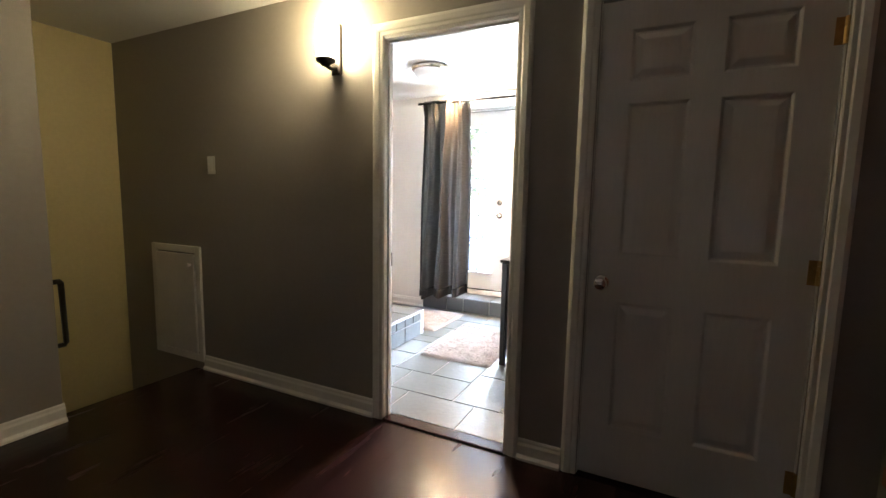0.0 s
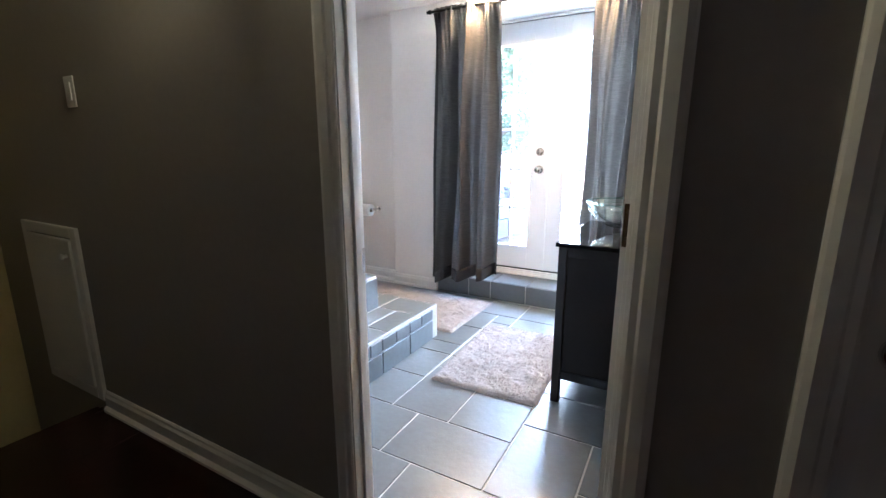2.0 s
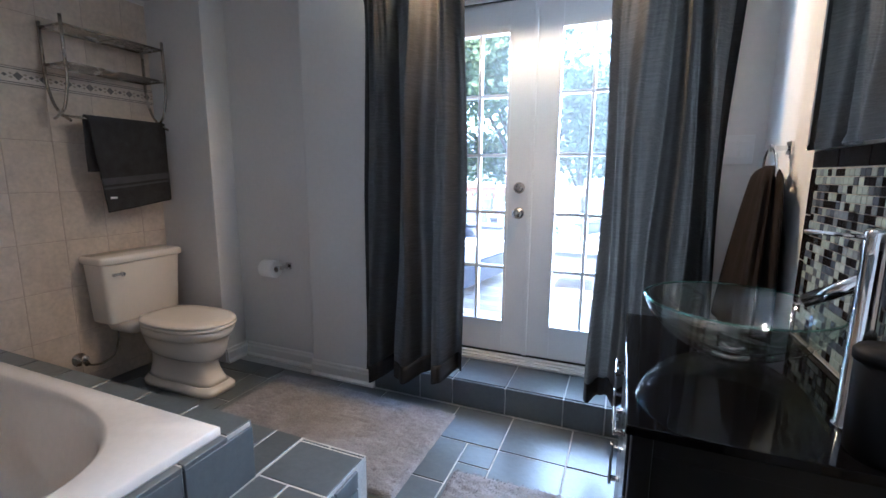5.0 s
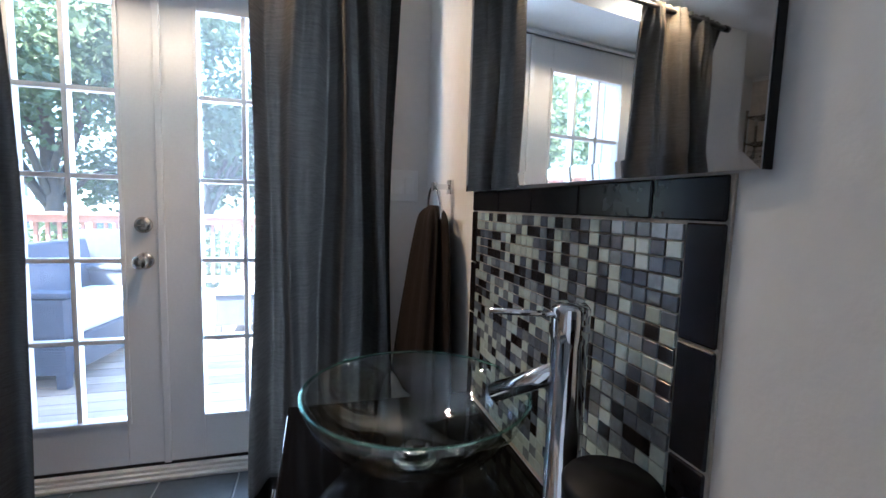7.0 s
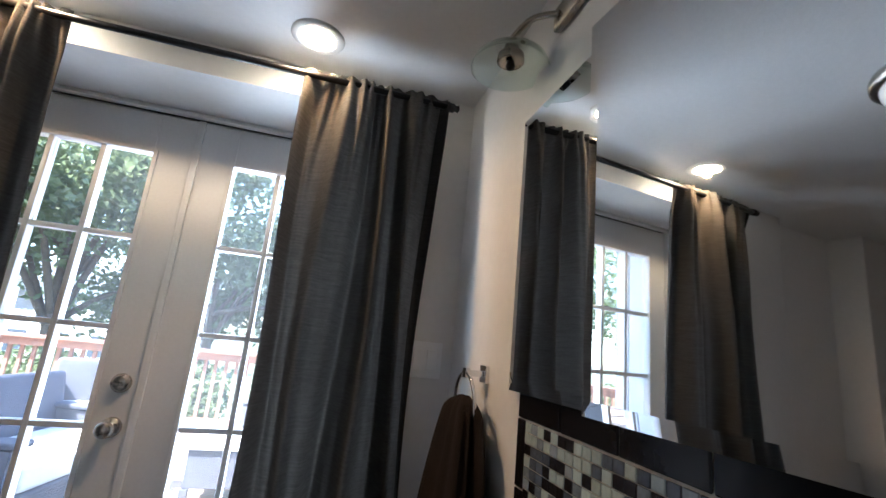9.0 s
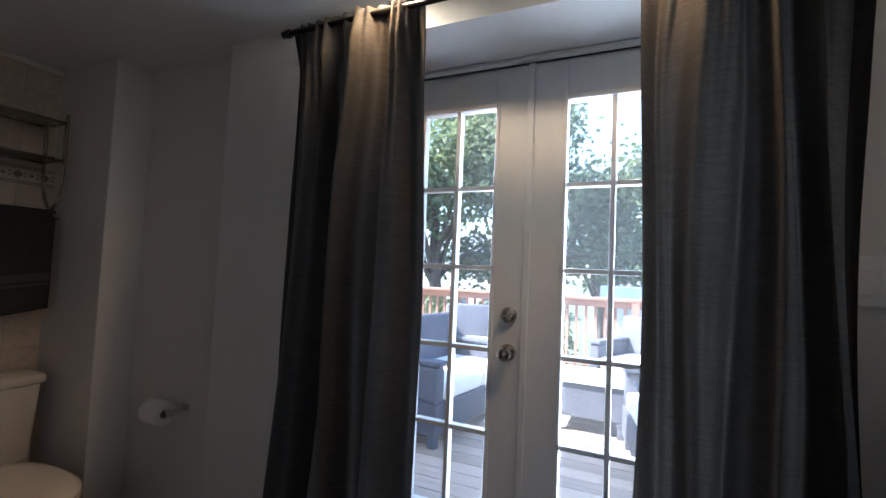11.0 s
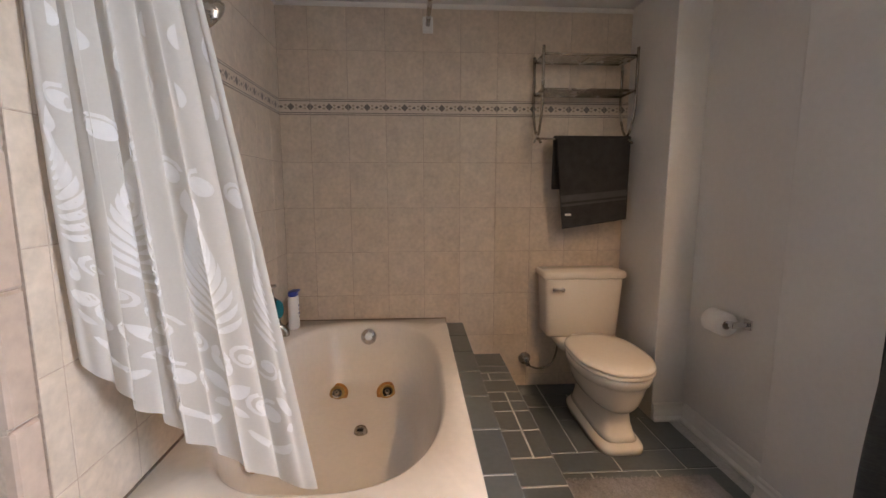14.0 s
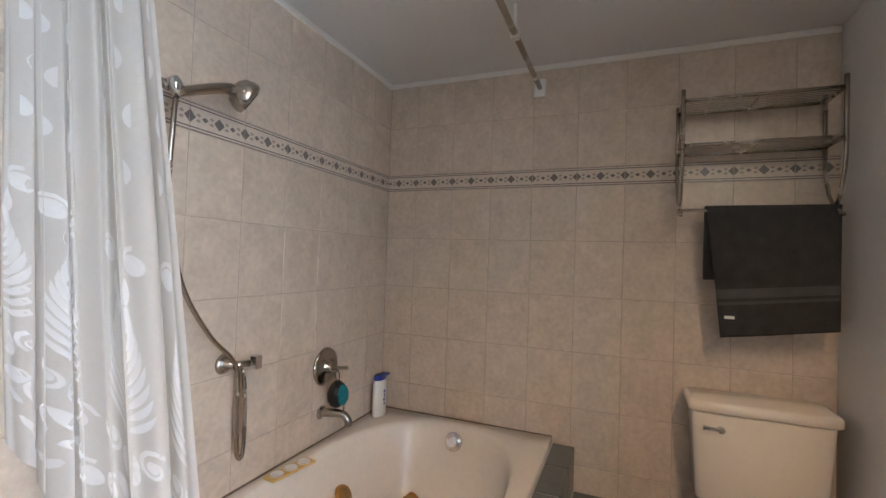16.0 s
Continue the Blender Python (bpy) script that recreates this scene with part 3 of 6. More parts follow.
def casing(x0, x1, top, y, out, w=0.067):
    """Moulded door casing round an opening on the wall face y; out is -1 or 1."""
    bm = bmesh.new()
    prof = [(0, 0.009), (0.006, 0.012), (0.02, 0.012), (0.026, 0.016), (0.05, 0.018), (0.062, 0.013), (w, 0.008)]
    path = [(x0, 0.0, -1, 0), (x0, top, -1, 1), (x1, top, 1, 1), (x1, 0.0, 1, 0)]
    outer = [[bm.verts.new((px + sx * d, y + out * (t + 0.001), pz + sz * d)) for d, t in prof] for px, pz, sx, sz in path]
    inner = [[bm.verts.new((px + sx * d, y, pz + sz * d)) for d, t in (prof[0], prof[-1])] for px, pz, sx, sz in path]
    for a, b, ia, ib in zip(outer, outer[1:], inner, inner[1:]):
        for i in range(len(prof) - 1):
            bm.faces.new((a[i], a[i + 1], b[i + 1], b[i]))
        bm.faces.new((a[0], b[0], ib[0], ia[0]))
        bm.faces.new((a[-1], b[-1], ib[1], ia[1]))
    return from_bm("door_casing", bm, M["trim"], kind=S, label="white moulded door casing", category="trim")


casing(-1.199, -0.492, 2.04, YW, -1)
casing(-0.153, 0.638, 2.035, YW, -1)
casing(-1.199, -0.492, 2.04, YB + 0.018, 1)
boxes("door_jamb", [((-1.212, YW - 0.006, 0), (-1.195, YB + 0.022, 2.045)), ((-0.496, YW - 0.006, 0), (-0.479, YB + 0.022, 2.045)), ((-1.195, YW - 0.006, 2.028), (-0.496, YB + 0.022, 2.045)),
                    ((-1.195, 1.905, 0), (-1.184, 1.93, 2.028)), ((-0.507, 1.905, 0), (-0.496, 1.93, 2.028)), ((-1.184, 1.905, 2.017), (-0.507, 1.93, 2.028))], M["trim"], 0.002, kind=S, label="white door jamb with stop", category="trim")
boxes("strike_plate", [((-1.1955, 1.931, 0.855), (-1.1925, 1.951, 0.93)), ((-1.1927, 1.935, 0.875), (-1.1920, 1.947, 0.915))], [M["chrome"]], kind=S, label="chrome strike plate on the jamb", category="strike plate")
boxes("threshold", [((-1.195, 1.86, 0.0), (-0.496, 1.935, 0.012))], M["wood"], 0.006, kind=S, label="dark cherry wood threshold strip", category="threshold")
bm = bmesh.new()
for (xa, ya), (xb, yb), (sx, sy) in (((XT, YS), (-1.975, YS), (0, 1)), ((XT, YS), (XT, 4.144), (1, 0))):
    lo = (min(xa, xb) , min(ya, yb), 2.292)
    hi = (max(xa, xb) + 0.0 + (0.016 if sx else 0), max(ya, yb) + (0.016 if sy else 0), H_BATH)
    add_box(bm, lo, hi, 0.006)
from_bm("ceiling_trim", bm, M["trim"], kind=S, label="white quarter-round trim at the ceiling", category="trim")


# closed six-panel closet door and the open bathroom door
def knob(parent, at, d, material, r=0.028):
    """Rose, neck and round knob, standing out along d."""
    lathe("knob", [(0.0, 0), (0.033, 0), (0.033, 0.004), (0.026, 0.010), (0.012, 0.014), (0.011, 0.03), (r * 0.75, 0.037), (r, 0.048), (r * 0.98, 0.058), (r * 0.7, 0.066), (0.0, 0.068)], material, at, aim(d), 28, parent)


def hinge(parent, at, material):
    bm = bmesh.new()
    for k in range(5):
        bmesh.ops.create_cone(bm, cap_ends=True, segments=12, radius1=0.008, radius2=0.008, depth=0.0175, matrix=Matrix.Translation((0, 0, -0.036 + 0.018 * k)))
    add_box(bm, (-0.03, 0.004, -0.045), (0.03, 0.0075, 0.045), 0.001)
    bmesh.ops.transform(bm, matrix=Matrix.Translation(at), verts=bm.verts)
    from_bm("hinge", bm, material, False, parent)


def edge_hinge(parent, z, material):
    """Open butt hinge: a round-cornered plate on the leaf's edge, knuckles and the plate on the jamb."""
    bm = bmesh.new()
    add_box(bm, (-0.0028, 0.004, z - 0.045), (-0.0003, 0.033, z + 0.045), 0.001)
    add_box(bm, (-0.008, -0.004, z - 0.044), (-0.0055, 0.0035, z + 0.044), 0.001)
    for k in range(5):
        bmesh.ops.create_cone(bm, cap_ends=True, segments=12, radius1=0.0065, radius2=0.0065, depth=0.0175, matrix=Matrix.Translation((-0.005, 0.001, z - 0.036 + 0.018 * k)))
    for k in (-1, 0, 1):
        bmesh.ops.create_cone(bm, cap_ends=True, segments=10, radius1=0.004, radius2=0.003, depth=0.002, matrix=Matrix.Translation((-0.0034, 0.020 + 0.005 * (k % 2), z + 0.028 * k)) @ Matrix.Rotation(radians(-90), 4, "Y"))
    from_bm("hinge", bm, material, False, parent)


closet = empty("door_closet", (-0.145, 1.893, 0.012), label="closed white six-panel closet door with round knob", category="door", kind=S)
panel_mesh("leaf", 0.775, 2.015, 0.035, six_panels(0.775, 2.015), M["door"], closet)
knob(closet, (0.055, 0.0, 0.875), (0, -1, 0), M["chrome"])
for z in (0.18, 0.98, 1.80):
    hinge(closet, (0.778, -0.008, z), M["brass"])
boxes("door_jamb", [((-0.15, 1.885, 0), (-0.147, YB, 2.035)), ((0.632, 1.885, 0), (0.635, YB, 2.035))], M["trim"], kind=S, label="white closet door jamb", category="trim")

bdoor = empty("door_bath", (-0.489, 1.960, 0.012), label="open white six-panel bathroom door with chrome knob", category="door", kind=S)
panel_mesh("leaf", 0.71, 2.0, 0.035, six_panels(0.71, 2.0), M["door"], bdoor)
knob(bdoor, (0.65, 0.035, 0.87), (0, 1, 0), M["chrome"])
for z in (0.2, 1.035, 1.78):
    edge_hinge(bdoor, z, M["hinge"])
bdoor.rotation_euler = (0, 0, radians(BDOOR))


# ---------------------------------------------------------------- french doors
def french_leaf(x0, x1, gx0, gx1):
    leaf = empty("door_french", (x0, YD, 0.205), label="white french door with fifteen glass lites", category="door", kind=S, group="french doors")
    w, t, h = x1 - x0, 0.045, 1.985
    gz0, gz1 = 0.40 - 0.205, 2.03 - 0.205
    a, b = gx0 - x0, gx1 - x0
    boxes("frame", [((0, 0, 0), (a, t, h)), ((b, 0, 0), (w, t, h)), ((a, 0, 0), (b, t, gz0)), ((a, 0, gz1), (b, t, h))], M["out_door"], 0.003, leaf)
    bars = []
    for k in range(1, 3):
        x = a + (b - a) * k / 3
        bars.append(((x - 0.0095, 0.002, gz0), (x + 0.0095, t - 0.002, gz1)))
    for k in range(1, 5):
        z = gz0 + (gz1 - gz0) * k / 5
        bars.append(((a, 0.004, z - 0.0095), (b, t - 0.004, z + 0.0095)))
    boxes("muntin", bars, M["out_door"], 0.004, leaf)
    r = 0.016
    boxes("bead", [((a - r, -0.008, gz0 - r), (a, 0, gz1 + r)), ((b, -0.008, gz0 - r), (b + r, 0, gz1 + r)), ((a, -0.008, gz0 - r), (b, 0, gz0)), ((a, -0.008, gz1), (b, 0, gz1 + r))], M["out_door"], 0.003, leaf)
    for i in range(3):
        for j in range(5):
            xa, xb = a + (b - a) * i / 3 + 0.0095, a + (b - a) * (i + 1) / 3 - 0.0095
            za, zb = gz0 + (gz1 - gz0) * j / 5 + 0.0095, gz0 + (gz1 - gz0) * (j + 1) / 5 - 0.0095
            p = boxes("pane", [((xa, 0.020, za), (xb, 0.024, zb))], M["pane"], 0, leaf)
            p.visible_shadow = False
    return leaf


XM = -1.44
fl = french_leaf(-2.205, XM - 0.002, -2.078, -1.582)
fr = french_leaf(XM + 0.002, -0.675, -1.298, -0.80)
knob(fl, (0.765 - 0.062, 0, 1.052 - 0.205), (0, -1, 0), M["nickel"], 0.027)
lathe("deadbolt", [(0, 0), (0.032, 0), (0.032, 0.006), (0.024, 0.016), (0.018, 0.018), (0, 0.018)], M["nickel"], (0.765 - 0.062, 0, 1.195 - 0.205), aim((0, -1, 0)), 28, fl)
boxes("thumb_turn", [((0.765 - 0.085, -0.034, 1.190 - 0.205), (0.765 - 0.045, -0.016, 1.199 - 0.205))], M["nickel"], 0.003, fl)
boxes("astragal", [((0.765 - 0.012, -0.014, 0.0), (0.765 + 0.014, -0.001, 1.985))], M["out_door"], 0.004, fl)
boxes("door_frame", [((RX0 + 0.002, 4.57, RZ0 - 0.006), (-2.208, 4.70, RZ1 - 0.002)), ((-0.672, 4.57, RZ0 - 0.006), (RX1 - 0.002, 4.70, RZ1 - 0.002)), ((-2.208, 4.56, 2.193), (-0.672, 4.70, RZ1 - 0.002))], M["out_door"], 0.003, kind=S, label="white french door frame", category="trim")
boxes("door_sill", [((-2.208, 4.545, RZ0 + 0.001), (-0.672, 4.72, 0.165), 0.003), ((-2.208, 4.562, 0.165), (-0.672, 4.72, 0.178), 0.003), ((-2.208, 4.575, 0.178), (-0.672, 4.72, 0.192), 0.003)], M["trim"], kind=S, label="white ridged door sill", category="sill")
boxes("door_sweep", [((-2.2, 4.598, 0.193), (-0.68, 4.642, 0.204))], M["socket"], kind=S, label="black rubber door sweep", category="trim")


# black strip in place of the shade between door tops and frame
boxes("door_gap", [((-2.2, 4.588, 2.1905), (-0.68, 4.598, 2.1955))], M["socket"], kind=S, label="dark strip painted as the shaded gap above the french doors", category="trim")


# ---------------------------------------------------------------- curtains
def drape(u, v, x0, x1, z0, z1, y, seed, flare=0.0, rise=0.0):
    """Rod-pocket curtain: fine gathers at the top that run into broad folds."""
    x = x0 + (x1 - x0) * u - flare * (1 - v) ** 1.5 * (1 - u) * (1 if seed < 2 else 0.4)
    top = max(0.0, (v - 0.94) / 0.06)
    ph = seed * 1.7
    warp = 0.55 * noise.noise((u * 2.3, v * 0.5, seed)) + 0.12 * noise.noise((u * 5, v * 1.6, seed + 9))
    fold = 0.058 * math.sin(2 * math.pi * (3.1 * u + 1.3 * warp) + ph) + 0.017 * math.sin(2 * math.pi * (8.3 * u + 1.8 * warp) + ph * 2.0) + 0.02 * noise.noise((u * 6, v * 0.7, seed + 2))
    fold *= 0.45 + 0.75 * (1 - v) ** 0.6
    gather = 0.009 * math.sin(2 * math.pi * 13 * u + 5 * noise.noise((u * 6, v * 3, seed)))
    gather *= max(0.0, (v - 0.62) / 0.38)
    sag = 0.014 * noise.noise((u * 3.0, v * 4.0, seed + 4.0))
    z = z0 + rise * u * (1 - v) + (z1 - z0) * v + (0.012 * math.sin(2 * math.pi * 3.2 * u + seed) * (1 - v))
    return Vector((x + 0.010 * math.sin(7 * v + u * 9 + ph), y + fold * (1 - 0.75 * top) + gather + sag, z))


def curtain_panel(x0, x1, seed, flare, z0, rise):
    cur = empty("curtain", ((x0 + x1) / 2, 4.13, 0), label="dark grey slubbed curtain panel hanging on a black rod", category="curtain", group="french door curtains")
    o = Vector(((x0 + x1) / 2, 4.13, 0))
    sheet("fabric", lambda u, v: drape(u, 0.045 + 0.955 * v, x0, x1, z0, 2.245, 4.13, seed, flare, rise) - o, 110, 90, M["curtain"], 0.0015, cur)
    sheet("hem", lambda u, v: drape(u, 0.0465 * v, x0, x1, z0, 2.245, 4.13, seed, flare, rise) - o, 110, 4, M["hem"], 0.0025, cur)
    # dark strip over the outer edge: shade of the unlit side as colour
    sheet("side_hem", lambda u, v: drape(-0.012 + 0.06 * u if seed < 2 else 0.955 + 0.055 * u, v, x0, x1, z0, 2.235, 4.13, seed, flare, rise) - o + Vector((0, -0.004, 0)), 8, 80, M["hem"], 0.001, cur)
    return cur


curtain_panel(-2.235, -1.675, 1.0, 0.05, 0.125, 0.10)
curtain_panel(-1.035, -0.585, 2.6, 0.03, 0.255, -0.03)
rod = empty("curtain_rod", (-1.41, 4.13, 2.222), label="black metal curtain rod with small end caps", category="curtain rod")
tube("bar", [(-0.84, 0, 0), (0.84, 0, 0)], 0.011, M["black"], rod, 14)
for sgn in (-1, 1):
    lathe("finial", [(0, 0), (0.016, 0), (0.016, 0.018), (0.011, 0.022), (0.011, 0.03), (0.014, 0.034), (0.0, 0.04)], M["black"], (0.84 * sgn, 0, 0), aim((sgn, 0, 0)), 16, rod)
    boxes("bracket", [((0.80 * sgn - 0.006, 0, -0.008), (0.80 * sgn + 0.006, 0.122, 0.008))], M["black"], 0.002, rod)

# ---------------------------------------------------------------- vanity wall
van = empty("vanity", (-0.90, 2.965, 0), label="black lacquered vanity cabinet with glass top and chrome pulls", category="vanity")
VX, VY = 0.455, 0.735
boxes("body", [((0.012, 0.012, 0.125), (VX, VY - 0.012, 0.772))], M["black"], 0.003, van)
for lx in (0.0, VX - 0.04):
    for ly in (0.0, VY - 0.04):
        boxes("leg", [((lx, ly, 0.0), (lx + 0.04, ly + 0.04, 0.774))], M["black"], 0.003, van)
boxes("apron", [((0.04, 0.004, 0.125), (VX - 0.04, 0.012, 0.165))], M["black"], 0.002, van)
boxes("apron", [((0.04, 0.004, 0.73), (VX - 0.04, 0.012, 0.772))], M["black"], 0.002, van)
boxes("top", [((-0.012, -0.014, 0.775), (VX + 0.003, VY + 0.014, 0.795))], M["black_glass"], 0.003, van)
for k in range(2):
    ya, yb = 0.045 + k * 0.325, 0.36 + k * 0.325
    d = empty("drawer_front", (0, 0, 0))
    d.parent = van
    boxes("panel", [((-0.006, ya, 0.60), (0.012, yb, 0.765))], M["black"], 0.003, d)
    boxes("pull", [((-0.034, ya + 0.10, 0.675), (-0.026, yb - 0.10, 0.69)), ((-0.028, ya + 0.10, 0.677), (-0.006, ya + 0.115, 0.688)), ((-0.028, yb - 0.115, 0.677), (-0.006, yb - 0.10, 0.688))], M["chrome"], 0.002, d)
    c = empty("cabinet_door", (0, 0, 0))
    c.parent = van
    boxes("panel", [((-0.006, ya, 0.135), (0.012, yb, 0.59))], M["black"], 0.003, c)
    boxes("pull", [((-0.034, yb - 0.06, 0.44), (-0.026, yb - 0.045, 0.56)), ((-0.028, yb - 0.058, 0.45), (-0.006, yb - 0.047, 0.462)), ((-0.028, yb - 0.058, 0.538), (-0.006, yb - 0.047, 0.55))], M["chrome"], 0.002, c)

basin = empty("vessel_sink", (-0.655, 3.415, 0.795), label="clear glass vessel sink bowl standing on the vanity top", category="sink")
prof = [(0.0, 0.016), (0.05, 0.018), (0.10, 0.032), (0.145, 0.062), (0.178, 0.098), (0.197, 0.134), (0.203, 0.138), (0.209, 0.134), (0.19, 0.092), (0.155, 0.05), (0.108, 0.019), (0.055, 0.004), (0.0, 0.002)]
lathe("bowl", prof, M["bowl"], (0, 0, 0.012), "z", 64, basin, (1.06, 1.06, 1.0))
lathe("rim", [(0.2032, 0.1375), (0.2065, 0.1395), (0.2085, 0.1375), (0.2072, 0.1345), (0.2042, 0.1345), (0.2032, 0.1375)], M["rim"], (0, 0, 0.0135), "z", 64, basin, (1.06, 1.06, 1.0))
lathe("ring", [(0.025, 0), (0.042, 0), (0.044, 0.007), (0.04, 0.013), (0.025, 0.013)], M["chrome"], (0, 0, 0), "z", 32, basin)
lathe("drain", [(0, 0.031), (0.020, 0.033), (0.028, 0.031), (0.03, 0.0295), (0.0, 0.0295)], M["chrome"], (0, 0, 0), "z", 32, basin)

tap = empty("faucet", (-0.515, 3.112, 0.795), label="tall chrome vessel faucet with angled spout", category="faucet")
lathe("post", [(0, 0), (0.03, 0), (0.03, 0.006), (0.025, 0.009), (0.0245, 0.33), (0.0255, 0.332), (0.0255, 0.376), (0.02, 0.382), (0, 0.382)], M["chrome"], (0, 0, 0), "z", 32, tap)
tube("spout", [(-0.005, 0.01, 0.285), (-0.055, 0.115, 0.215)], 0.0155, M["chrome"], tap, 18)
tube("lever", [(-0.012, 0.0, 0.366), (-0.105, 0.03, 0.369)], 0.0045, M["chrome"], tap, 10)

bin_ = empty("canister", (-0.505, 3.02, 0.795), label="black cylindrical canister with lid on the vanity", category="canister")
lathe("body", [(0, 0), (0.050, 0), (0.053, 0.004), (0.055, 0.165), (0.052, 0.167), (0, 0.167)], M["matte_black"], (0, 0, 0), "z", 40, bin_)
lathe("lid", [(0.0, 0.1675), (0.058, 0.1675), (0.0585, 0.182), (0.054, 0.188), (0.0, 0.190)], M["matte_black"], (0, 0, 0), "z", 40, bin_)

# mirror cabinet: fixed narrow leaf and a wide bevelled leaf standing slightly ajar
cab = empty("mirror_cabinet", (-0.44, 3.74, 1.343), label="mirrored cabinet above the vanity, one wide door slightly open", category="mirror")


def bevelled(name, w, h, parent, at, turn, bw=0.022):
    """Mirror leaf in the y-z plane that faces -x, from y = 0 to -w."""
    bm = bmesh.new()
    r0 = [(0.0, 0, 0), (0.0, -w, 0), (0.0, -w, h), (0.0, 0, h)]
    r1 = [(-0.003, 0, 0), (-0.003, -w, 0), (-0.003, -w, h), (-0.003, 0, h)]
    r2 = [(-0.005, -bw, bw), (-0.005, -w + bw, bw), (-0.005, -w + bw, h - bw), (-0.005, -bw, h - bw)]
    rs = [[bm.verts.new(p) for p in r] for r in (r0, r1, r2)]
    bm.faces.new(rs[0])
    for a, b in zip(rs, rs[1:]):
        for i in range(4):
            bm.faces.new((a[i], a[(i + 1) % 4], b[(i + 1) % 4], b[i]))
    bm.faces.new(rs[2])
    bmesh.ops.transform(bm, matrix=Matrix.Translation(at) @ Matrix.Rotation(radians(turn), 4, "Z"), verts=bm.verts)
    return from_bm(name, bm, M["mirror"], False, parent)


boxes("case", [((-0.012, -0.825, 0.006), (-0.002, -0.01, 0.64))], M["trim"], 0.002, cab)
bevelled("narrow_mirror", 0.345, 0.652, cab, (-0.014, 0.0, 0), 0.0)
W2 = 0.478
bevelled("wide_mirror", W2, 0.652, cab, (-0.014 - W2 * math.sin(radians(AJAR)), -0.828 + W2 * math.cos(radians(AJAR)), 0), AJAR)
boxes("back_edge", [((-0.013, -0.829, 0.0), (-0.0035, -0.826, 0.652))], M["black"], 0, cab)

bar = empty("vanity_light", (-0.44, 3.30, 2.19), label="brushed nickel vanity light with clear glass dish shades, unlit", category="wall lamp")
boxes("backplate", [((-0.022, -0.31, -0.03), (-0.001, 0.31, 0.03))], M["nickel"], 0.008, bar)
for k in range(3):
    y = -0.40 + 0.40 * k + 0.0
    tube("arm", [(-0.02, y * 0.7, 0), (-0.06, y * 0.85, 0.02), (-0.085, y, 0.0), (-0.085, y, -0.03)], 0.008, M["nickel"], bar, 10)
    lathe("socket", [(0, 0.02), (0.016, 0.02), (0.02, 0.0), (0.033, -0.012), (0.034, -0.03), (0.03, -0.034), (0.02, -0.03), (0, -0.03)], M["nickel"], (-0.085, y, -0.035), "z", 28, bar)
    lathe("shade", [(0.034, -0.010), (0.06, -0.014), (0.088, -0.027), (0.098, -0.05), (0.094, -0.05), (0.085, -0.031), (0.06, -0.018), (0.034, -0.014)], M["lamp_glass"], (-0.085, y, -0.035), "z", 40, bar)
    lathe("bulb", [(0, -0.03), (0.01, -0.03), (0.012, -0.045), (0.006, -0.052), (0, -0.052)], M["black"], (-0.085, y, -0.035), "z", 16, bar)

ring = empty("towel_ring", (-0.44, 3.925, 1.362), label="chrome towel ring on the wall", category="towel ring")
boxes("mount", [((-0.012, -0.022, -0.022), (-0.001, 0.022, 0.022)), ((-0.055, -0.008, -0.008), (-0.012, 0.008, 0.008)), ((-0.064, -0.013, -0.013), (-0.05, 0.013, 0.013))], M["chrome"], 0.002, ring)
tube("ring", [(-0.055 - 0.018 * math.cos(a) * 0.2, 0.078 * math.sin(a) + 0.0, -0.078 + 0.078 * math.cos(a)) for a in [2 * math.pi * k / 16 for k in range(16)]], 0.005, M["chrome"], ring, 10, True)


def hung(u, v):
    """Hand towel gathered in the ring, widening downwards."""
    a = 2 * math.pi * u
    w = 0.064 + 0.18 * (1 - v) ** 0.55
    d = 0.028 + 0.034 * (1 - v) ** 0.8
    pinch = 1.0 if v < 0.93 else math.sqrt(max(0.02, 1 - ((v - 0.93) / 0.075) ** 2))
    rip = 1 + 0.20 * math.sin(a * 5 + 1.2 * v) + 0.09 * math.sin(a * 11 + 3 + v)
    return Vector((-0.494 - 0.025 * (1 - v) + d * math.cos(a) * rip * pinch, 3.93 + 0.05 * (1 - v) + w * math.sin(a) * rip * pinch, 0.72 + 0.585 * v + 0.01 * math.sin(3 * a) * (1 - v)))


tw = empty("hand_towel", (0, 0, 0), label="dark brown hand towel gathered through a chrome ring", category="towel")
sheet("cloth", hung, 72, 40, M["brown_towel"], 0.004, tw)


def wall_switch(at, side, label, rockers=1, w=0.072):
    s = empty("light_switch", at, label=label, category="light switch")
    rt = {(0, -1): Matrix(), (1, 0): Matrix.Rotation(radians(90), 4, "Z")}[side]
    def add(name, items, m, bev):
        ob = boxes(name, items, m, bev, s)
        ob.matrix_basis = rt
    add("plate", [((-w / 2, -0.006, -0.058), (w / 2, -0.0005, 0.058))], M["plastic"], 0.003)
    for k in range(rockers):
        c = (k - (rockers - 1) / 2) * 0.046
        add("rocker", [((c - 0.0165, -0.010, -0.033), (c + 0.0165, -0.0055, 0.033))], M["plastic"], 0.002)
    return s


wall_switch((-2.56, YW, 1.42), (0, -1), "white rocker light switch on the hall wall")
wall_switch((-0.535, YN, 1.375), (0, -1), "white double rocker switch beside the curtain", 2, 0.115)

